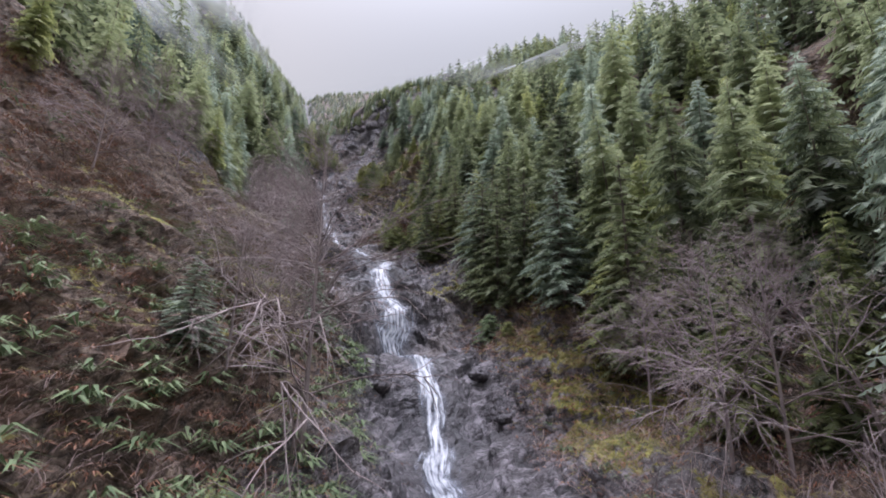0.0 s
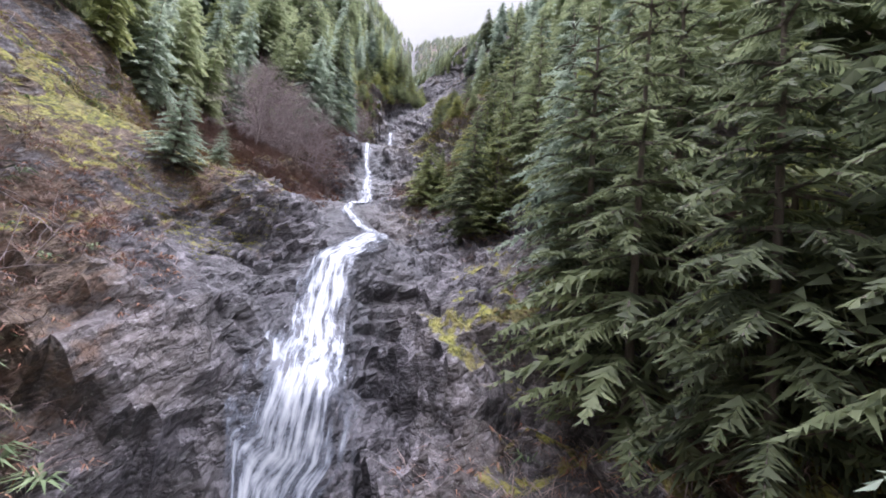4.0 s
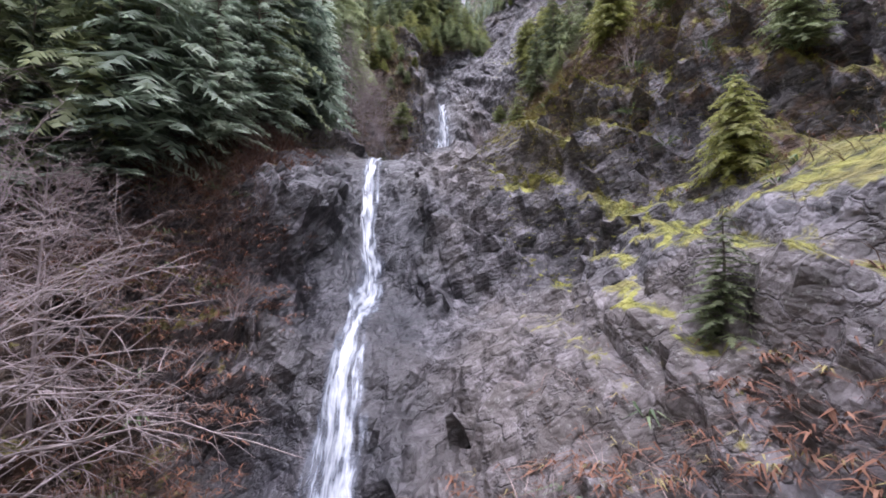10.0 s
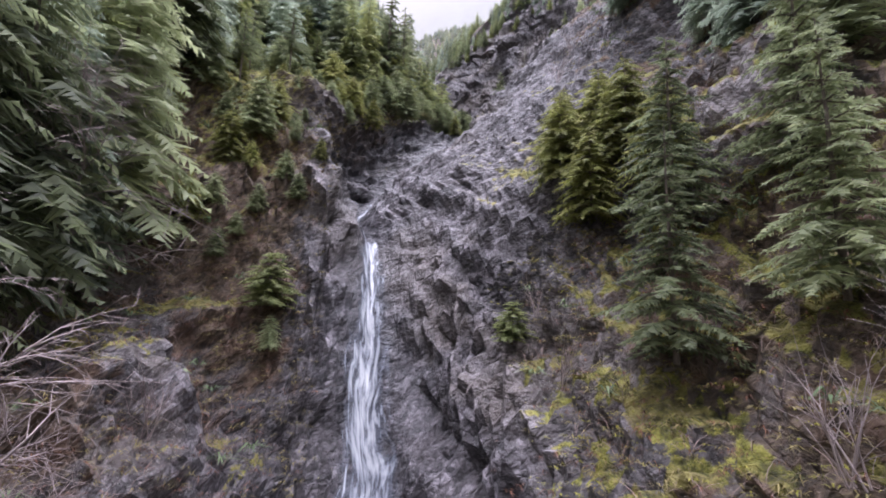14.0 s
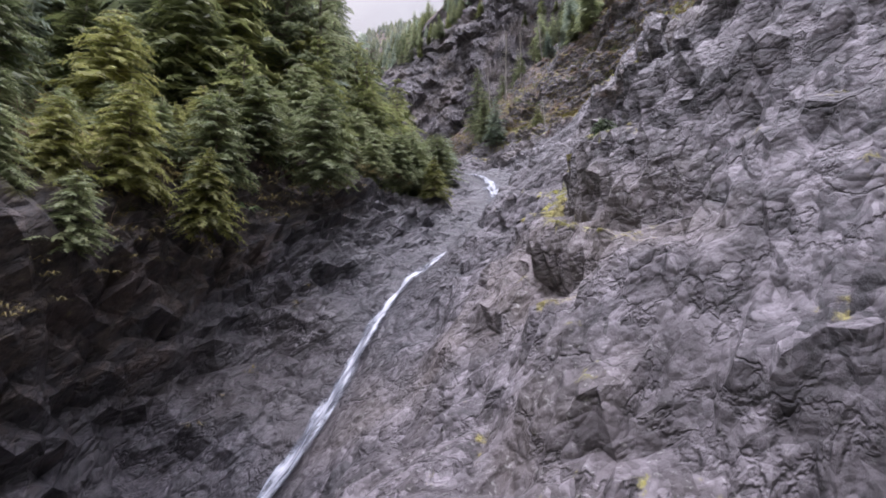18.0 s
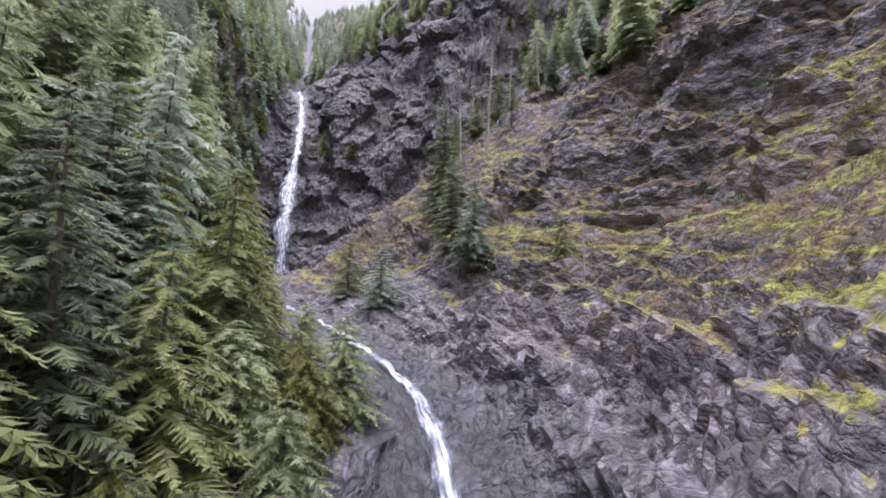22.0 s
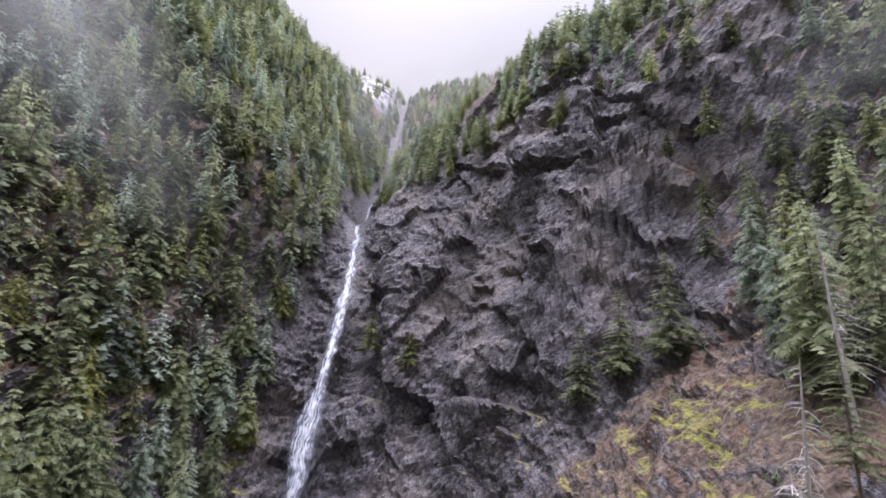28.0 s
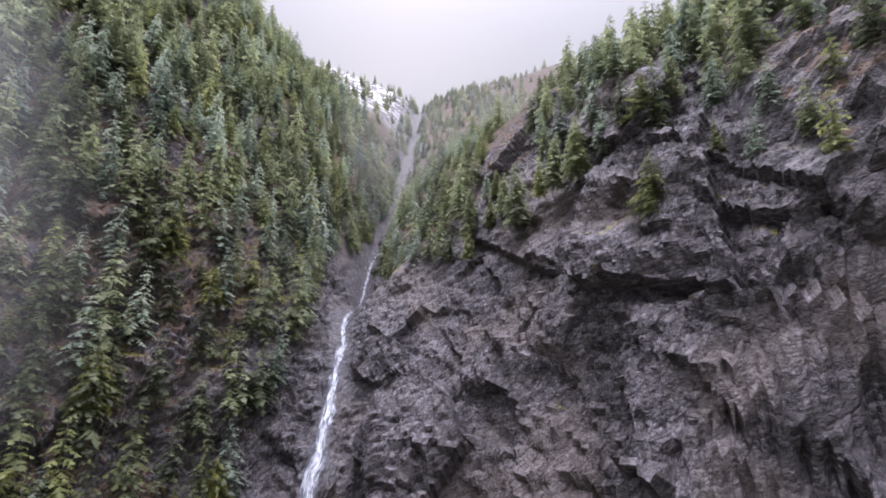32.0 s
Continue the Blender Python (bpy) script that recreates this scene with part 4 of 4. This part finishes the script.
STREAM_Y, STREAM_X = ([r[k] for r in STREAM + STREAM_UP] for k in (0, 1))


def stream_x(y):
    return float(np.interp(y, STREAM_Y, STREAM_X))


for _ in range(90000):
    y = WOOD.uniform(-10, 345)
    u = WOOD.choice((-1.15, 0.85)) * abs(WOOD.normal(0, 1)) * 34
    if abs(u) > 82 or wood_density(u, y) < WOOD.random():
        continue
    x = u + stream_x(y)
    gap = 2.2 + 0.035 * abs(u)
    cx, cy = int(x // 8), int(y // 8)
    if any((x - a)**2 + (y - b)**2 < gap * gap for i in (-1, 0, 1) for j in (-1, 0, 1) for a, b in cells.get((cx + i, cy + j), ())):
        continue
    cells.setdefault((cx, cy), []).append((x, y))
    spots.append((x, y, u))
    if len(spots) >= 2500:
        break
for _ in range(12000):  # the thick wood on the far bank of the middle falls
    y, u = (WOOD.uniform(82, 152) if WOOD.random() < 0.6 else WOOD.uniform(174, 262)), -WOOD.uniform(5, 48)
    if wood_density(u, y) == 0:
        continue
    x = u + stream_x(y)
    cx, cy = int(x // 8), int(y // 8)
    if any((x - a)**2 + (y - b)**2 < (4.6 if y < 160 else 10.5) for i in (-1, 0, 1) for j in (-1, 0, 1) for a, b in cells.get((cx + i, cy + j), ())):
        continue
    cells.setdefault((cx, cy), []).append((x, y))
    spots.append((x, y, u))
for _ in range(14000):  # the close wood on both sides of the tall fall
    y, u = WOOD.uniform(178, 315), WOOD.uniform(-62, 62)
    if wood_density(u, y) == 0 or (u > 0 and y < 208):
        continue
    x = u + stream_x(y)
    cx, cy = int(x // 8), int(y // 8)
    if any((x - a)**2 + (y - b)**2 < 4.4 for i in (-1, 0, 1) for j in (-1, 0, 1) for a, b in cells.get((cx + i, cy + j), ())):
        continue
    cells.setdefault((cx, cy), []).append((x, y))
    spots.append((x, y, u))
for _ in range(1100):  # the far head of the valley
    y = WOOD.uniform(345, 560)
    u = WOOD.normal(0, 1) * 45
    if abs(u) > 2 and not (u < -8 and WOOD.random() < 0.85):
        spots.append((u + stream_x(y), y, u))

far = {}
wide = 0
spots.sort(key=lambda p: abs(p[0] - np.interp(p[1], [a for a, _ in LANE], [c for _, c in LANE])) + max(0, p[1] - 225) * 0.7)
for x, y, u in spots:
    k = int(WOOD.choice(7, p=[0.2, 0.2, 0.14, 0.1, 0.14, 0.12, 0.1]))
    s = WOOD.uniform(0.75, 1.3) * (1.2 if u < 0 and 80 < y < 150 else 1.0) * float(np.interp(y, [178 if u > 0 else 195, 200 if u > 0 else 225], [1.0, 0.62 if u > 0 else 0.8]))
    z = height(x, y) - 0.25
    tall = KINDS[k][0]
    if not room_for(x, y, z, z + tall * s, 0.22 * tall * s):
        continue
    m = pose(x, y, z, WOOD.normal(0, 2), WOOD.normal(0, 2), WOOD.uniform(0, 360)) @ Matrix.Diagonal((s, s, s * WOOD.uniform(0.9, 1.15), 1))
    if count < 30:
        plant("conifer", KINDS[k][1], KINDS[k][2], "dark green conifer with drooping boughs on the valley side", "tree", "conifers on the slopes", m)
        count += 1
    else:
        wide += 1
        far.setdefault((k, 0 if wide < 150 else 1 if wide < 430 else 2), []).append(np.array(m))

TINT = np.random.default_rng(8)
for (k, level), ms in far.items():
    (tv, tf), (cv, cf), _ = conifer(300 + k, KINDS[k][0], spread_of=0.25, bole=0.55, droop=0.5, bottom=0.05, kites=False, **(dict(whorls=26, limbs=8, lobes=20), dict(whorls=24, limbs=8, lobes=13), dict(whorls=16, limbs=6, lobes=6))[level])
    for nm, v, f, mat in (("conifer_wood_trunks", tv, tf, M_BARK), ("conifer_wood", cv, cf, KINDS[k][3])):
        hv = np.column_stack([v, np.ones(len(v))])
        allv = np.concatenate([(hv @ m.T)[:, :3] for m in ms])
        allf = np.concatenate([f + i * len(v) for i in range(len(ms))])
        me = mesh_of(nm, allv, allf, mat)
        point_value(me, "tint", np.repeat(TINT.uniform(-0.5, 0.5, len(ms)), len(v)))
        tagged(new(nm, me), "dense dark green conifer wood on the valley side", "woodland", kind="stuff")


M_BRUSH = leaf_material("brushwood_stems", (0.10, 0.07, 0.06), (0.26, 0.19, 0.17), (0.42, 0.34, 0.31), 0.0, 0.85)


# ---- undergrowth ----
def tufts(name, material, label, n, blades, length, want, seed, arch=0.6, slim=0.09):
    """Many small tufts of arching blades as one carpet."""
    r = np.random.default_rng(seed)
    quads = []
    tries = 0
    made = 0
    while made < n and tries < n * 30:
        tries += 1
        y = r.uniform(-4, 262)
        u = r.choice((-1, 1)) * abs(r.normal(0, 1)) * 16
        if not want(u, y, r):
            continue
        x = u + stream_x(y)
        z = height(x, y)
        made += 1
        a = r.uniform(0, 6.283, blades)
        ln = length * r.uniform(0.5, 1.25, blades)
        out = np.stack([np.cos(a), np.sin(a), np.zeros(blades)], 1)
        side = np.stack([-np.sin(a), np.cos(a), np.zeros(blades)], 1)
        foot = np.array([x, y, z - 0.05]) + out * 0.05
        up = r.uniform(0.35, 1.0, blades)[:, None] * np.array([0, 0, 1.0])
        mid_ = foot + (out * 0.5 + up * 0.6) * ln[:, None] * 0.6
        tip = foot + (out * 1.0 + up * (0.75 - arch)) * ln[:, None]
        w = side * (ln * slim)[:, None]
        quads.append(np.stack([foot, mid_ + w, tip, mid_ - w], 1))
    q = np.concatenate(quads)
    i = np.arange(len(q))[:, None] * 4
    tagged(new(name, mesh_of(name, q.reshape(-1, 3), np.concatenate([i + np.array([[0, 1, 3]]), i + np.array([[3, 1, 2]])]), material)), label, "undergrowth", kind="stuff")


def on_soil(u, y, r):
    if u > 0:
        near_edge = np.interp(y, [0, 34, 45, 60, 66, 80, 86, 100, 118, 126, 160, 175, 205, 225, 262], [4, 6, 8, 5, 2.5, 2.5, 12, 10, 6, 15, 18, 12, 9, 40, 40])
    else:
        near_edge = np.interp(y, [0, 34, 45, 60, 80, 95, 118, 128, 180, 225, 262], [3, 4, 9, 8, 4, 5, 4, 5, 4, 7, 7])
    return abs(u) > near_edge + r.normal(0, 1.0)


tufts("dead_bracken", M_RUST, "rust-brown dead bracken and leaf litter on the banks", 24000, 7, 0.36, lambda u, y, r: on_soil(u, y, r) and (y < 125 or r.random() < 0.35), 21, 0.8, 0.035)
tufts("sword_fern", M_FERN, "green sword ferns on the banks", 1500, 14, 0.8, lambda u, y, r: on_soil(u, y, r), 22, 0.7, 0.045)
tufts("winter_grass", M_STRAW, "pale winter grass tufts on ledges", 10000, 7, 0.32, lambda u, y, r: on_soil(u, y, r) and abs(u) < 34, 23, 0.75, 0.05)


tufts("dead_bracken", M_RUST, "rust-brown dead bracken under leafless trees", 9000, 6, 0.5, lambda u, y, r: (60 < y < 92 and -26 < u < -2 - 2 * r.random()) or (65 < y < 81 and 2 + r.random() < u < 14), 26, 0.7, 0.05)
tufts("brushwood", M_BRUSH, "thin leafless brown brushwood stems on the banks", 6000, 7, 1.2, lambda u, y, r: 62 < y < 92 and -26 < u < -4 - 2 * r.random(), 27, 0.15, 0.011)


tufts("dead_bracken", M_RUST, "rust-brown dead bracken under leafless trees", 7000, 6, 0.5, lambda u, y, r: y < 45 and 4 + 2 * r.random() < abs(u) < 30, 28, 0.7, 0.05)
tufts("brushwood", M_BRUSH, "thin leafless brown brushwood stems on the banks", 5000, 7, 1.2, lambda u, y, r: y < 45 and 4 + 2 * r.random() < abs(u) < 30, 29, 0.15, 0.011)
tufts("sword_fern", M_FERN, "green sword ferns on the bank", 700, 16, 0.95, lambda u, y, r: y < 40 and -16 < u < -3.5, 30, 0.7, 0.06)


def on_moss(u, y, r):
    return (88 < y < 122 and 6 < u < 28) or (160 < y < 214 and 9 < u < 36) or (46 < y < 63 and -22 < u < -5) or (20 < y < 40 and 5 < u < 14)


tufts("winter_grass", M_STRAW, "pale winter grass and dead fern on the mossy slope", 9000, 7, 0.34, lambda u, y, r: (91 < y < 122 and 7 < u < 32) or (93 < y < 113 and -17 < u < -4) or (117 < y < 146 and -13 < u < -2.5) or (146 < y < 172 and 9 < u < 30), 33, 0.75, 0.05)
tufts("moss_cushions", M_MOSSTUFT, "yellow-green moss cushions on rock ledges", 14000, 6, 0.17, lambda u, y, r: on_moss(u, y, r) and r.random() < 0.7, 25, 0.6, 0.12)

tufts("brushwood", M_BRUSH, "thin leafless brown brushwood stems on the banks", 11000, 6, 1.1, lambda u, y, r: on_soil(u, y, r) and abs(u) < 40 and (y < 122 or r.random() < 0.4), 24, 0.15, 0.010)


# ---- leafless trees and bushes ----
BARE = []
for k, (tall, stems, forks, thick) in enumerate(((9.0, 1, 5, 0.009), (8.0, 1, 5, 0.009), (7.0, 2, 4, 0.008), (3.0, 6, 2, 0.007), (2.4, 7, 2, 0.007))):
    st, br = limbed_tree(500 + k, 8.5) if k < 2 else bare_tree(500 + k, tall, forks, 3, 0.55, stems, thick)
    BARE.append((mesh_of("trunk", *st, M_TWIG, True), mesh_of("twig_crown", *br, M_TWIG, True)))


def put_bare(k, x, y, s, label, category, group=""):
    root = new("leafless_tree" if k < 3 else "leafless_bush")
    root.matrix_world = pose(x, y, height(x, y), 0, 0, (x * 37 + y * 61) % 360) @ Matrix.Diagonal((s, s, s, 1))
    for nm, me in zip(("trunk" if k < 3 else "stem", "twig_crown"), BARE[k]):
        new(nm, me).parent = root
    return tagged(root, label, category, group)


r_b = np.random.default_rng(77)
for y0, y1, u0, u1, n, tree in ((4, 40, -22, -5, 16, 0.6), (6, 28, 9, 22, 9, 0.4), (69, 80, -24, -8, 14, 0.6), (98, 118, -14, -5, 8, 0.6), (102, 120, 6, 20, 10, 0.0),
                                (124, 150, 11, 22, 8, 0.0), (172, 205, 10, 30, 14, 0.0), (205, 262, -20, -6, 8, 0.1)):
    for _ in range(n):
        y, u = r_b.uniform(y0, y1), r_b.uniform(u0, u1)
        x = u + stream_x(y)
        k = int(r_b.integers(0, 3)) if r_b.random() < tree else int(r_b.integers(3, 5))
        s = r_b.uniform(0.7, 1.2)
        z = height(x, y)
        if not room_for(x, y, z, z + (8 if k < 3 else 3) * s, 2.0):
            continue
        put_bare(k, x, y, s, "leafless grey-brown tree with fine twigs on the bank" if k < 3 else "leafless brown bush of thin stems", "tree" if k < 3 else "bush", "leafless trees" if k < 3 else "leafless bushes")


# ---- trees that stand out ----
def bush(seed, tall):
    return conifer(seed, tall, bottom=0.02, spread_of=0.55, droop=0.25, whorls=14, limbs=9, sprays=9, spray=0.34, shape=0.5)


EVERGREEN = []
for k in range(2):
    tr, (cv, cf), _ = bush(700 + k, 2.6)
    EVERGREEN.append((mesh_of("stem", *tr, M_BARK, True), mesh_of("leaves", cv, cf, M_CEDAR if k else M_FERN)))


def snag_mesh(seed, tall, limbs=90):
    """Bleached dead conifer: bare tapering trunk with short dry limbs."""
    r = np.random.default_rng(seed)
    ht = np.linspace(0, tall, 8)
    sway = np.cumsum(r.normal(0, 0.02, (8, 2)), 0)
    trunk = tube(np.column_stack([sway, ht]), 0.013 * tall * (1 - ht / tall)**0.7 + 0.012, 6)
    tw = []
    for _ in range(limbs):
        h = r.uniform(0.25, 0.97) * tall
        a, ln = r.uniform(0, 6.283), tall * 0.2 * (1.1 - h / tall) * r.uniform(0.5, 1.2) + 0.15
        c = np.array([np.interp(h, ht, sway[:, 0]), np.interp(h, ht, sway[:, 1]), h])
        out = np.array([math.cos(a), math.sin(a), 0])
        tw.append(tube([c, c + out * ln * 0.5 + np.array([0, 0, -0.05 * ln]), c + out * ln + np.array([0, 0, -0.35 * ln])], np.array([0.02, 0.012, 0.005]), 3))
    return trunk, gather(tw)


SNAGS = []
for k in range(3):
    tr, li = snag_mesh(900 + k, 8.0)
    SNAGS.append((mesh_of("trunk", *tr, M_SNAG, True), mesh_of("dead_branchwork", *li, M_SNAG)))

WORDS = {
    "F": "tall dark green fir on the valley side", "B": "blue-green fir with dense boughs beside the stream", "C": "bright green cedar with drooping sprays on a rock ledge",
    "L": "lanky conifer with a bare pale lower trunk", "D": "bushy olive-green hemlock leaning over the gorge", "G": "bushy bright green cedar on a rock shelf"}


def hero(kind, x, y, tall, z=None):
    n = int(abs(x * 13 + y * 7))
    z = (height(x, y) if z is None else z) - 0.15
    if kind == "E":
        st, lv = EVERGREEN[n % 2]
        s = tall / 2.6
        root = new("evergreen_bush")
        root.matrix_world = pose(x, y, z, 0, 0, n * 47 % 360) @ Matrix.Diagonal((s, s, s, 1))
        new("stem", st).parent = root
        new("leaves", lv).parent = root
        return tagged(root, "dense evergreen bush on the bank", "bush", "evergreen bushes")
    if kind == "S":
        tr, li = SNAGS[n % 3]
        s = tall / 8.0
        root = new("dead_conifer")
        root.matrix_world = pose(x, y, z, 3 * math.sin(n), 3 * math.cos(n), n * 47 % 360) @ Matrix.Diagonal((s, s, s, 1))
        new("trunk", tr).parent = root
        new("dead_branchwork", li).parent = root
        return tagged(root, "bleached dead conifer with short dry limbs", "tree", "dead conifers")
    if kind == "T":
        s = tall / 8.5
        return put_bare(n % 2, x, y, s, "leafless alder with fine pinkish twigs", "tree", "leafless trees")
    if kind == "Y":
        return put_bare(2, x, y, tall / 7.0, "slender leafless pale sapling with few branches", "tree", "leafless trees")
    if kind == "P":
        return put_bare(3 + n % 2, x, y, tall / 2.6, "leafless brown bush of thin stems", "bush", "leafless bushes")
    k = {"F": (0, 1), "B": (4, 5), "C": (2, 3), "L": (6, 6), "D": (7, 7), "G": (8, 8)}[kind][n % 2]
    s = tall / KINDS[k][0]
    w = s * (1.0 if kind in "DG" else 1.45 if tall < 5 else 1.25 if kind in "BC" else 1.05)
    return plant("conifer", KINDS[k][1], KINDS[k][2], WORDS[kind], "tree", "conifers by the stream", pose(x, y, z, 0, 0, n * 47 % 360) @ Matrix.Diagonal((w, w, s, 1)))


for kind, x, y, tall in (
        ("B", -17, 50, 4.6), ("B", -20, 57, 3.2), ("F", -2.3, 56.5, 8.2), ("L", 0.8, 60.5, 9), ("F", -3.6, 70, 9.5), ("C", -7.4, 65.2, 5.5),
        ("E", -0.8, 56.0, 2.6), ("C", 2.2, 55.0, 5), ("E", -5.7, 63.0, 1.2), ("F", -9.0, 69.5, 5), ("C", -6.6, 65.6, 3.8), ("C", -5.0, 63.2, 3.9), ("L", 0.4, 63.7, 7)):
    hero(kind, x, y, tall)
for kind, x, y, tall in (
        ("L", -1.8, 68.3, 8.8), ("T", -23.5, 75.8, 9.5), ("T", -24.6, 70.6, 8.5), ("T", -24.2, 73.0, 9), ("T", -26, 78.6, 7), ("T", -28, 74, 8), ("P", -13.4, 75, 2.6), ("P", -14.2, 77.5, 2.4), ("P", -13.8, 79.5, 2.2),
        ("C", -9.8, 72.6, 3.6), ("C", -8.5, 73.4, 3.0), ("G", -6.6, 75.6, 3.6), ("G", -6.0, 77.2, 3.2), ("D", -8.0, 78.5, 2.4), ("F", -10.7, 81.8, 2.6), ("B", -34, 82, 8), ("B", -31.8, 84, 8.5), ("B", -30.2, 87.5, 8.2), ("B", -30.6, 90.5, 9.0)):
    hero(kind, x, y, tall)
for kind, x, y, tall in (
        ("T", -25.5, 68, 8.5), ("T", -27.5, 70.5, 9), ("T", -29.5, 77, 8), ("P", -22, 72.5, 2.4), ("P", -23, 79, 2.2), ("P", -24.6, 83.5, 2.2), ("F", 0.5, 84, 9), ("F", 3, 80, 10), ("F", -2, 88, 9), ("F", 2, 90, 10), ("B", -33, 94, 9.5), ("B", -31.8, 97, 9.0), ("B", -35, 98, 9), ("T", -31.4, 102, 6.2), ("T", -32, 105, 6), ("P", -12.2, 93.4, 3.2), ("P", -14, 98, 2.6), ("P", -16, 106, 2.2), ("F", -17.2, 105.9, 2.4),
        ("C", -20, 104.4, 2.6), ("C", -17.3, 106.8, 2.6), ("E", -37.4, 120, 2.6), ("E", -25.5, 119.5, 1.6), ("P", -23.8, 108, 4.2), ("P", -25, 111, 3.6), ("T", -35, 104, 6.2)):
    hero(kind, x, y, tall)
for kind, x, y, tall in (
        ("F", -20.4, 114, 7), ("F", -17.2, 112, 7), ("F", -19.5, 118, 8), ("F", -16, 116, 8), ("G", -23.6, 123.8, 4.6), ("G", -21.6, 124.2, 4.6), ("G", -23.4, 125.8, 3.4), ("G", -22.2, 121.4, 4.0), ("G", -20.4, 122.8, 5.0), ("G", -19.2, 120.4, 4.4), ("P", -23.8, 129.7, 3), ("L", -46.5, 127, 6), ("L", -48.2, 130, 6), ("L", -45.5, 131.5, 7),
        ("C", -41.6, 147.6, 6.0), ("C", -42.4, 142.2, 4.5), ("C", -40.2, 151.6, 6.5), ("B", -43.4, 150.4, 8), ("C", -42.2, 155.2, 7.5), ("C", -43, 157.6, 9), ("B", -44.4, 161.8, 9.5)):
    hero(kind, x, y, tall)
for kind, x, y, tall in (
        ("C", -41.6, 162.5, 7), ("C", -42.4, 167, 8), ("B", -46.5, 166, 9), ("C", -46, 153, 8.5), ("C", -45.5, 145.5, 7), ("B", -48, 149, 9), ("E", -39.5, 156.5, 2), ("E", -39.6, 146, 1.6), ("E", -28.9, 139.4, 1.0),
        ("F", -35.2, 183, 7.5), ("F", -42.6, 184.4, 4.6), ("B", -39.6, 181, 4.2), ("B", -33.7, 180.8, 6), ("F", -36.3, 189, 10), ("C", -28.8, 177.4, 2.8), ("S", -28.3, 174.2, 4)):
    hero(kind, x, y, tall)
for kind, x, y, tall in (
        ("F", -53.2, 184.5, 9), ("B", -55.5, 188, 10), ("F", -57.5, 181.5, 11), ("F", -51.2, 178, 9), ("B", -60.5, 190, 11), ("F", -62.5, 196, 10), ("C", -54.5, 177.5, 8), ("F", -64, 200, 11), ("F", -58.5, 186.5, 11), ("S", -32.6, 195.8, 12), ("S", -35.1, 198, 8), ("F", -33.6, 226.5, 8), ("F", -30, 224, 9), ("L", -27.5, 203, 6.5), ("L", -23.5, 199.5, 6.5), ("S", -30, 201, 9), ("S", -26, 206, 9), ("F", -37, 227, 7),
        ("C", -64, 241, 5), ("C", -57.2, 238, 4), ("C", -38.6, 240.2, 5.5), ("C", -38.5, 244.6, 4.8), ("P", -30.5, 186, 2.6), ("P", -27, 190, 2.4), ("L", -29.9, 198.3, 5.5), ("L", -20, 188, 5)):
    hero(kind, x, y, tall)
for kind, x, y, tall in (("T", -5.0, 18.3, 12.0), ("Y", 4.9, 6.8, 7), ("Y", 7.0, 6.0, 6.5), ("T", 9.5, 17, 8), ("T", -9, 26, 8), ("T", -12, 33, 8),
                         ("C", -4.9, 11.5, 2.6), ("B", -9, 17, 3.5), ("B", -8.4, 31, 4.6), ("C", 13.2, 34.5, 9), ("F", 11.2, 37.8, 10), ("C", 10.5, 29, 8), ("F", 6.6, 40.5, 6), ("E", 3.6, 38.2, 2.4), ("E", 4.8, 36.2, 1.4)):
    hero(kind, x, y, tall)

r_g = np.random.default_rng(31)
crowd = []
for y0, y1, u0, u1, n, lo, hi in ((124, 140, -8, -3.4, 14, 1.2, 2.4), (136, 172, -7.5, -3.4, 34, 2.2, 4.2), (132, 150, -18, -7, 20, 4.0, 6.5), (148, 178, -17, -6, 30, 6.0, 9.5), (118, 133, -17, -7, 14, 2.4, 4.6), (119, 134, -11, -3.6, 22, 0.8, 2.0), (79, 100, 10, 24, 15, 1.6, 3.6), (98, 120, 14, 30, 14, 1.8, 4.0), (176, 214, -16, -5.5, 18, 4.0, 7.5), (208, 246, -20, -7, 16, 3.5, 6.0)):
    for _ in range(n * 6):
        y, u = r_g.uniform(y0, y1), r_g.uniform(u0, u1)
        x = u + stream_x(y)
        tall = r_g.uniform(lo, hi)
        z = height(x, y)
        if n <= 0 or any((x - p)**2 + (y - q)**2 < (0.62 * (tall * 0.42 + w))**2 for p, q, w in crowd) or not room_for(x, y, z, z + tall, 0.4 * tall):
            continue
        crowd.append((x, y, tall * 0.42))
        hero("D" if r_g.random() < 0.62 else "G", x, y, tall)
        n -= 1


def log(x, y, length, turn, rad=0.11, tilt=8):
    n = 7
    s = np.linspace(-0.5, 0.5, n)
    me = mesh_of("log", *tube(np.stack([s * length, 0.06 * np.sin(s * 9), 0 * s], 1), rad * (1 - 0.35 * (s + 0.5)), 7), M_SNAG, True)
    ob = new("driftwood_log", me)
    ob.matrix_world = pose(x, y, height(x, y) + rad * 1.2, 0, tilt, turn)
    return tagged(ob, "weathered driftwood log lodged among the stones", "log", "driftwood logs")


for x, y, length, turn in ((-27.0, 106.5, 2.2, 30), (-28.0, 107.6, 2.6, 75), (-30.4, 105.9, 1.8, 140), (-26.6, 108.4, 1.7, 10), (-31, 107.8, 2.0, 100), (-39.0, 128.6, 1.6, 15), (-26.2, 105.0, 1.4, 60)):
    log(x, y, length, turn)
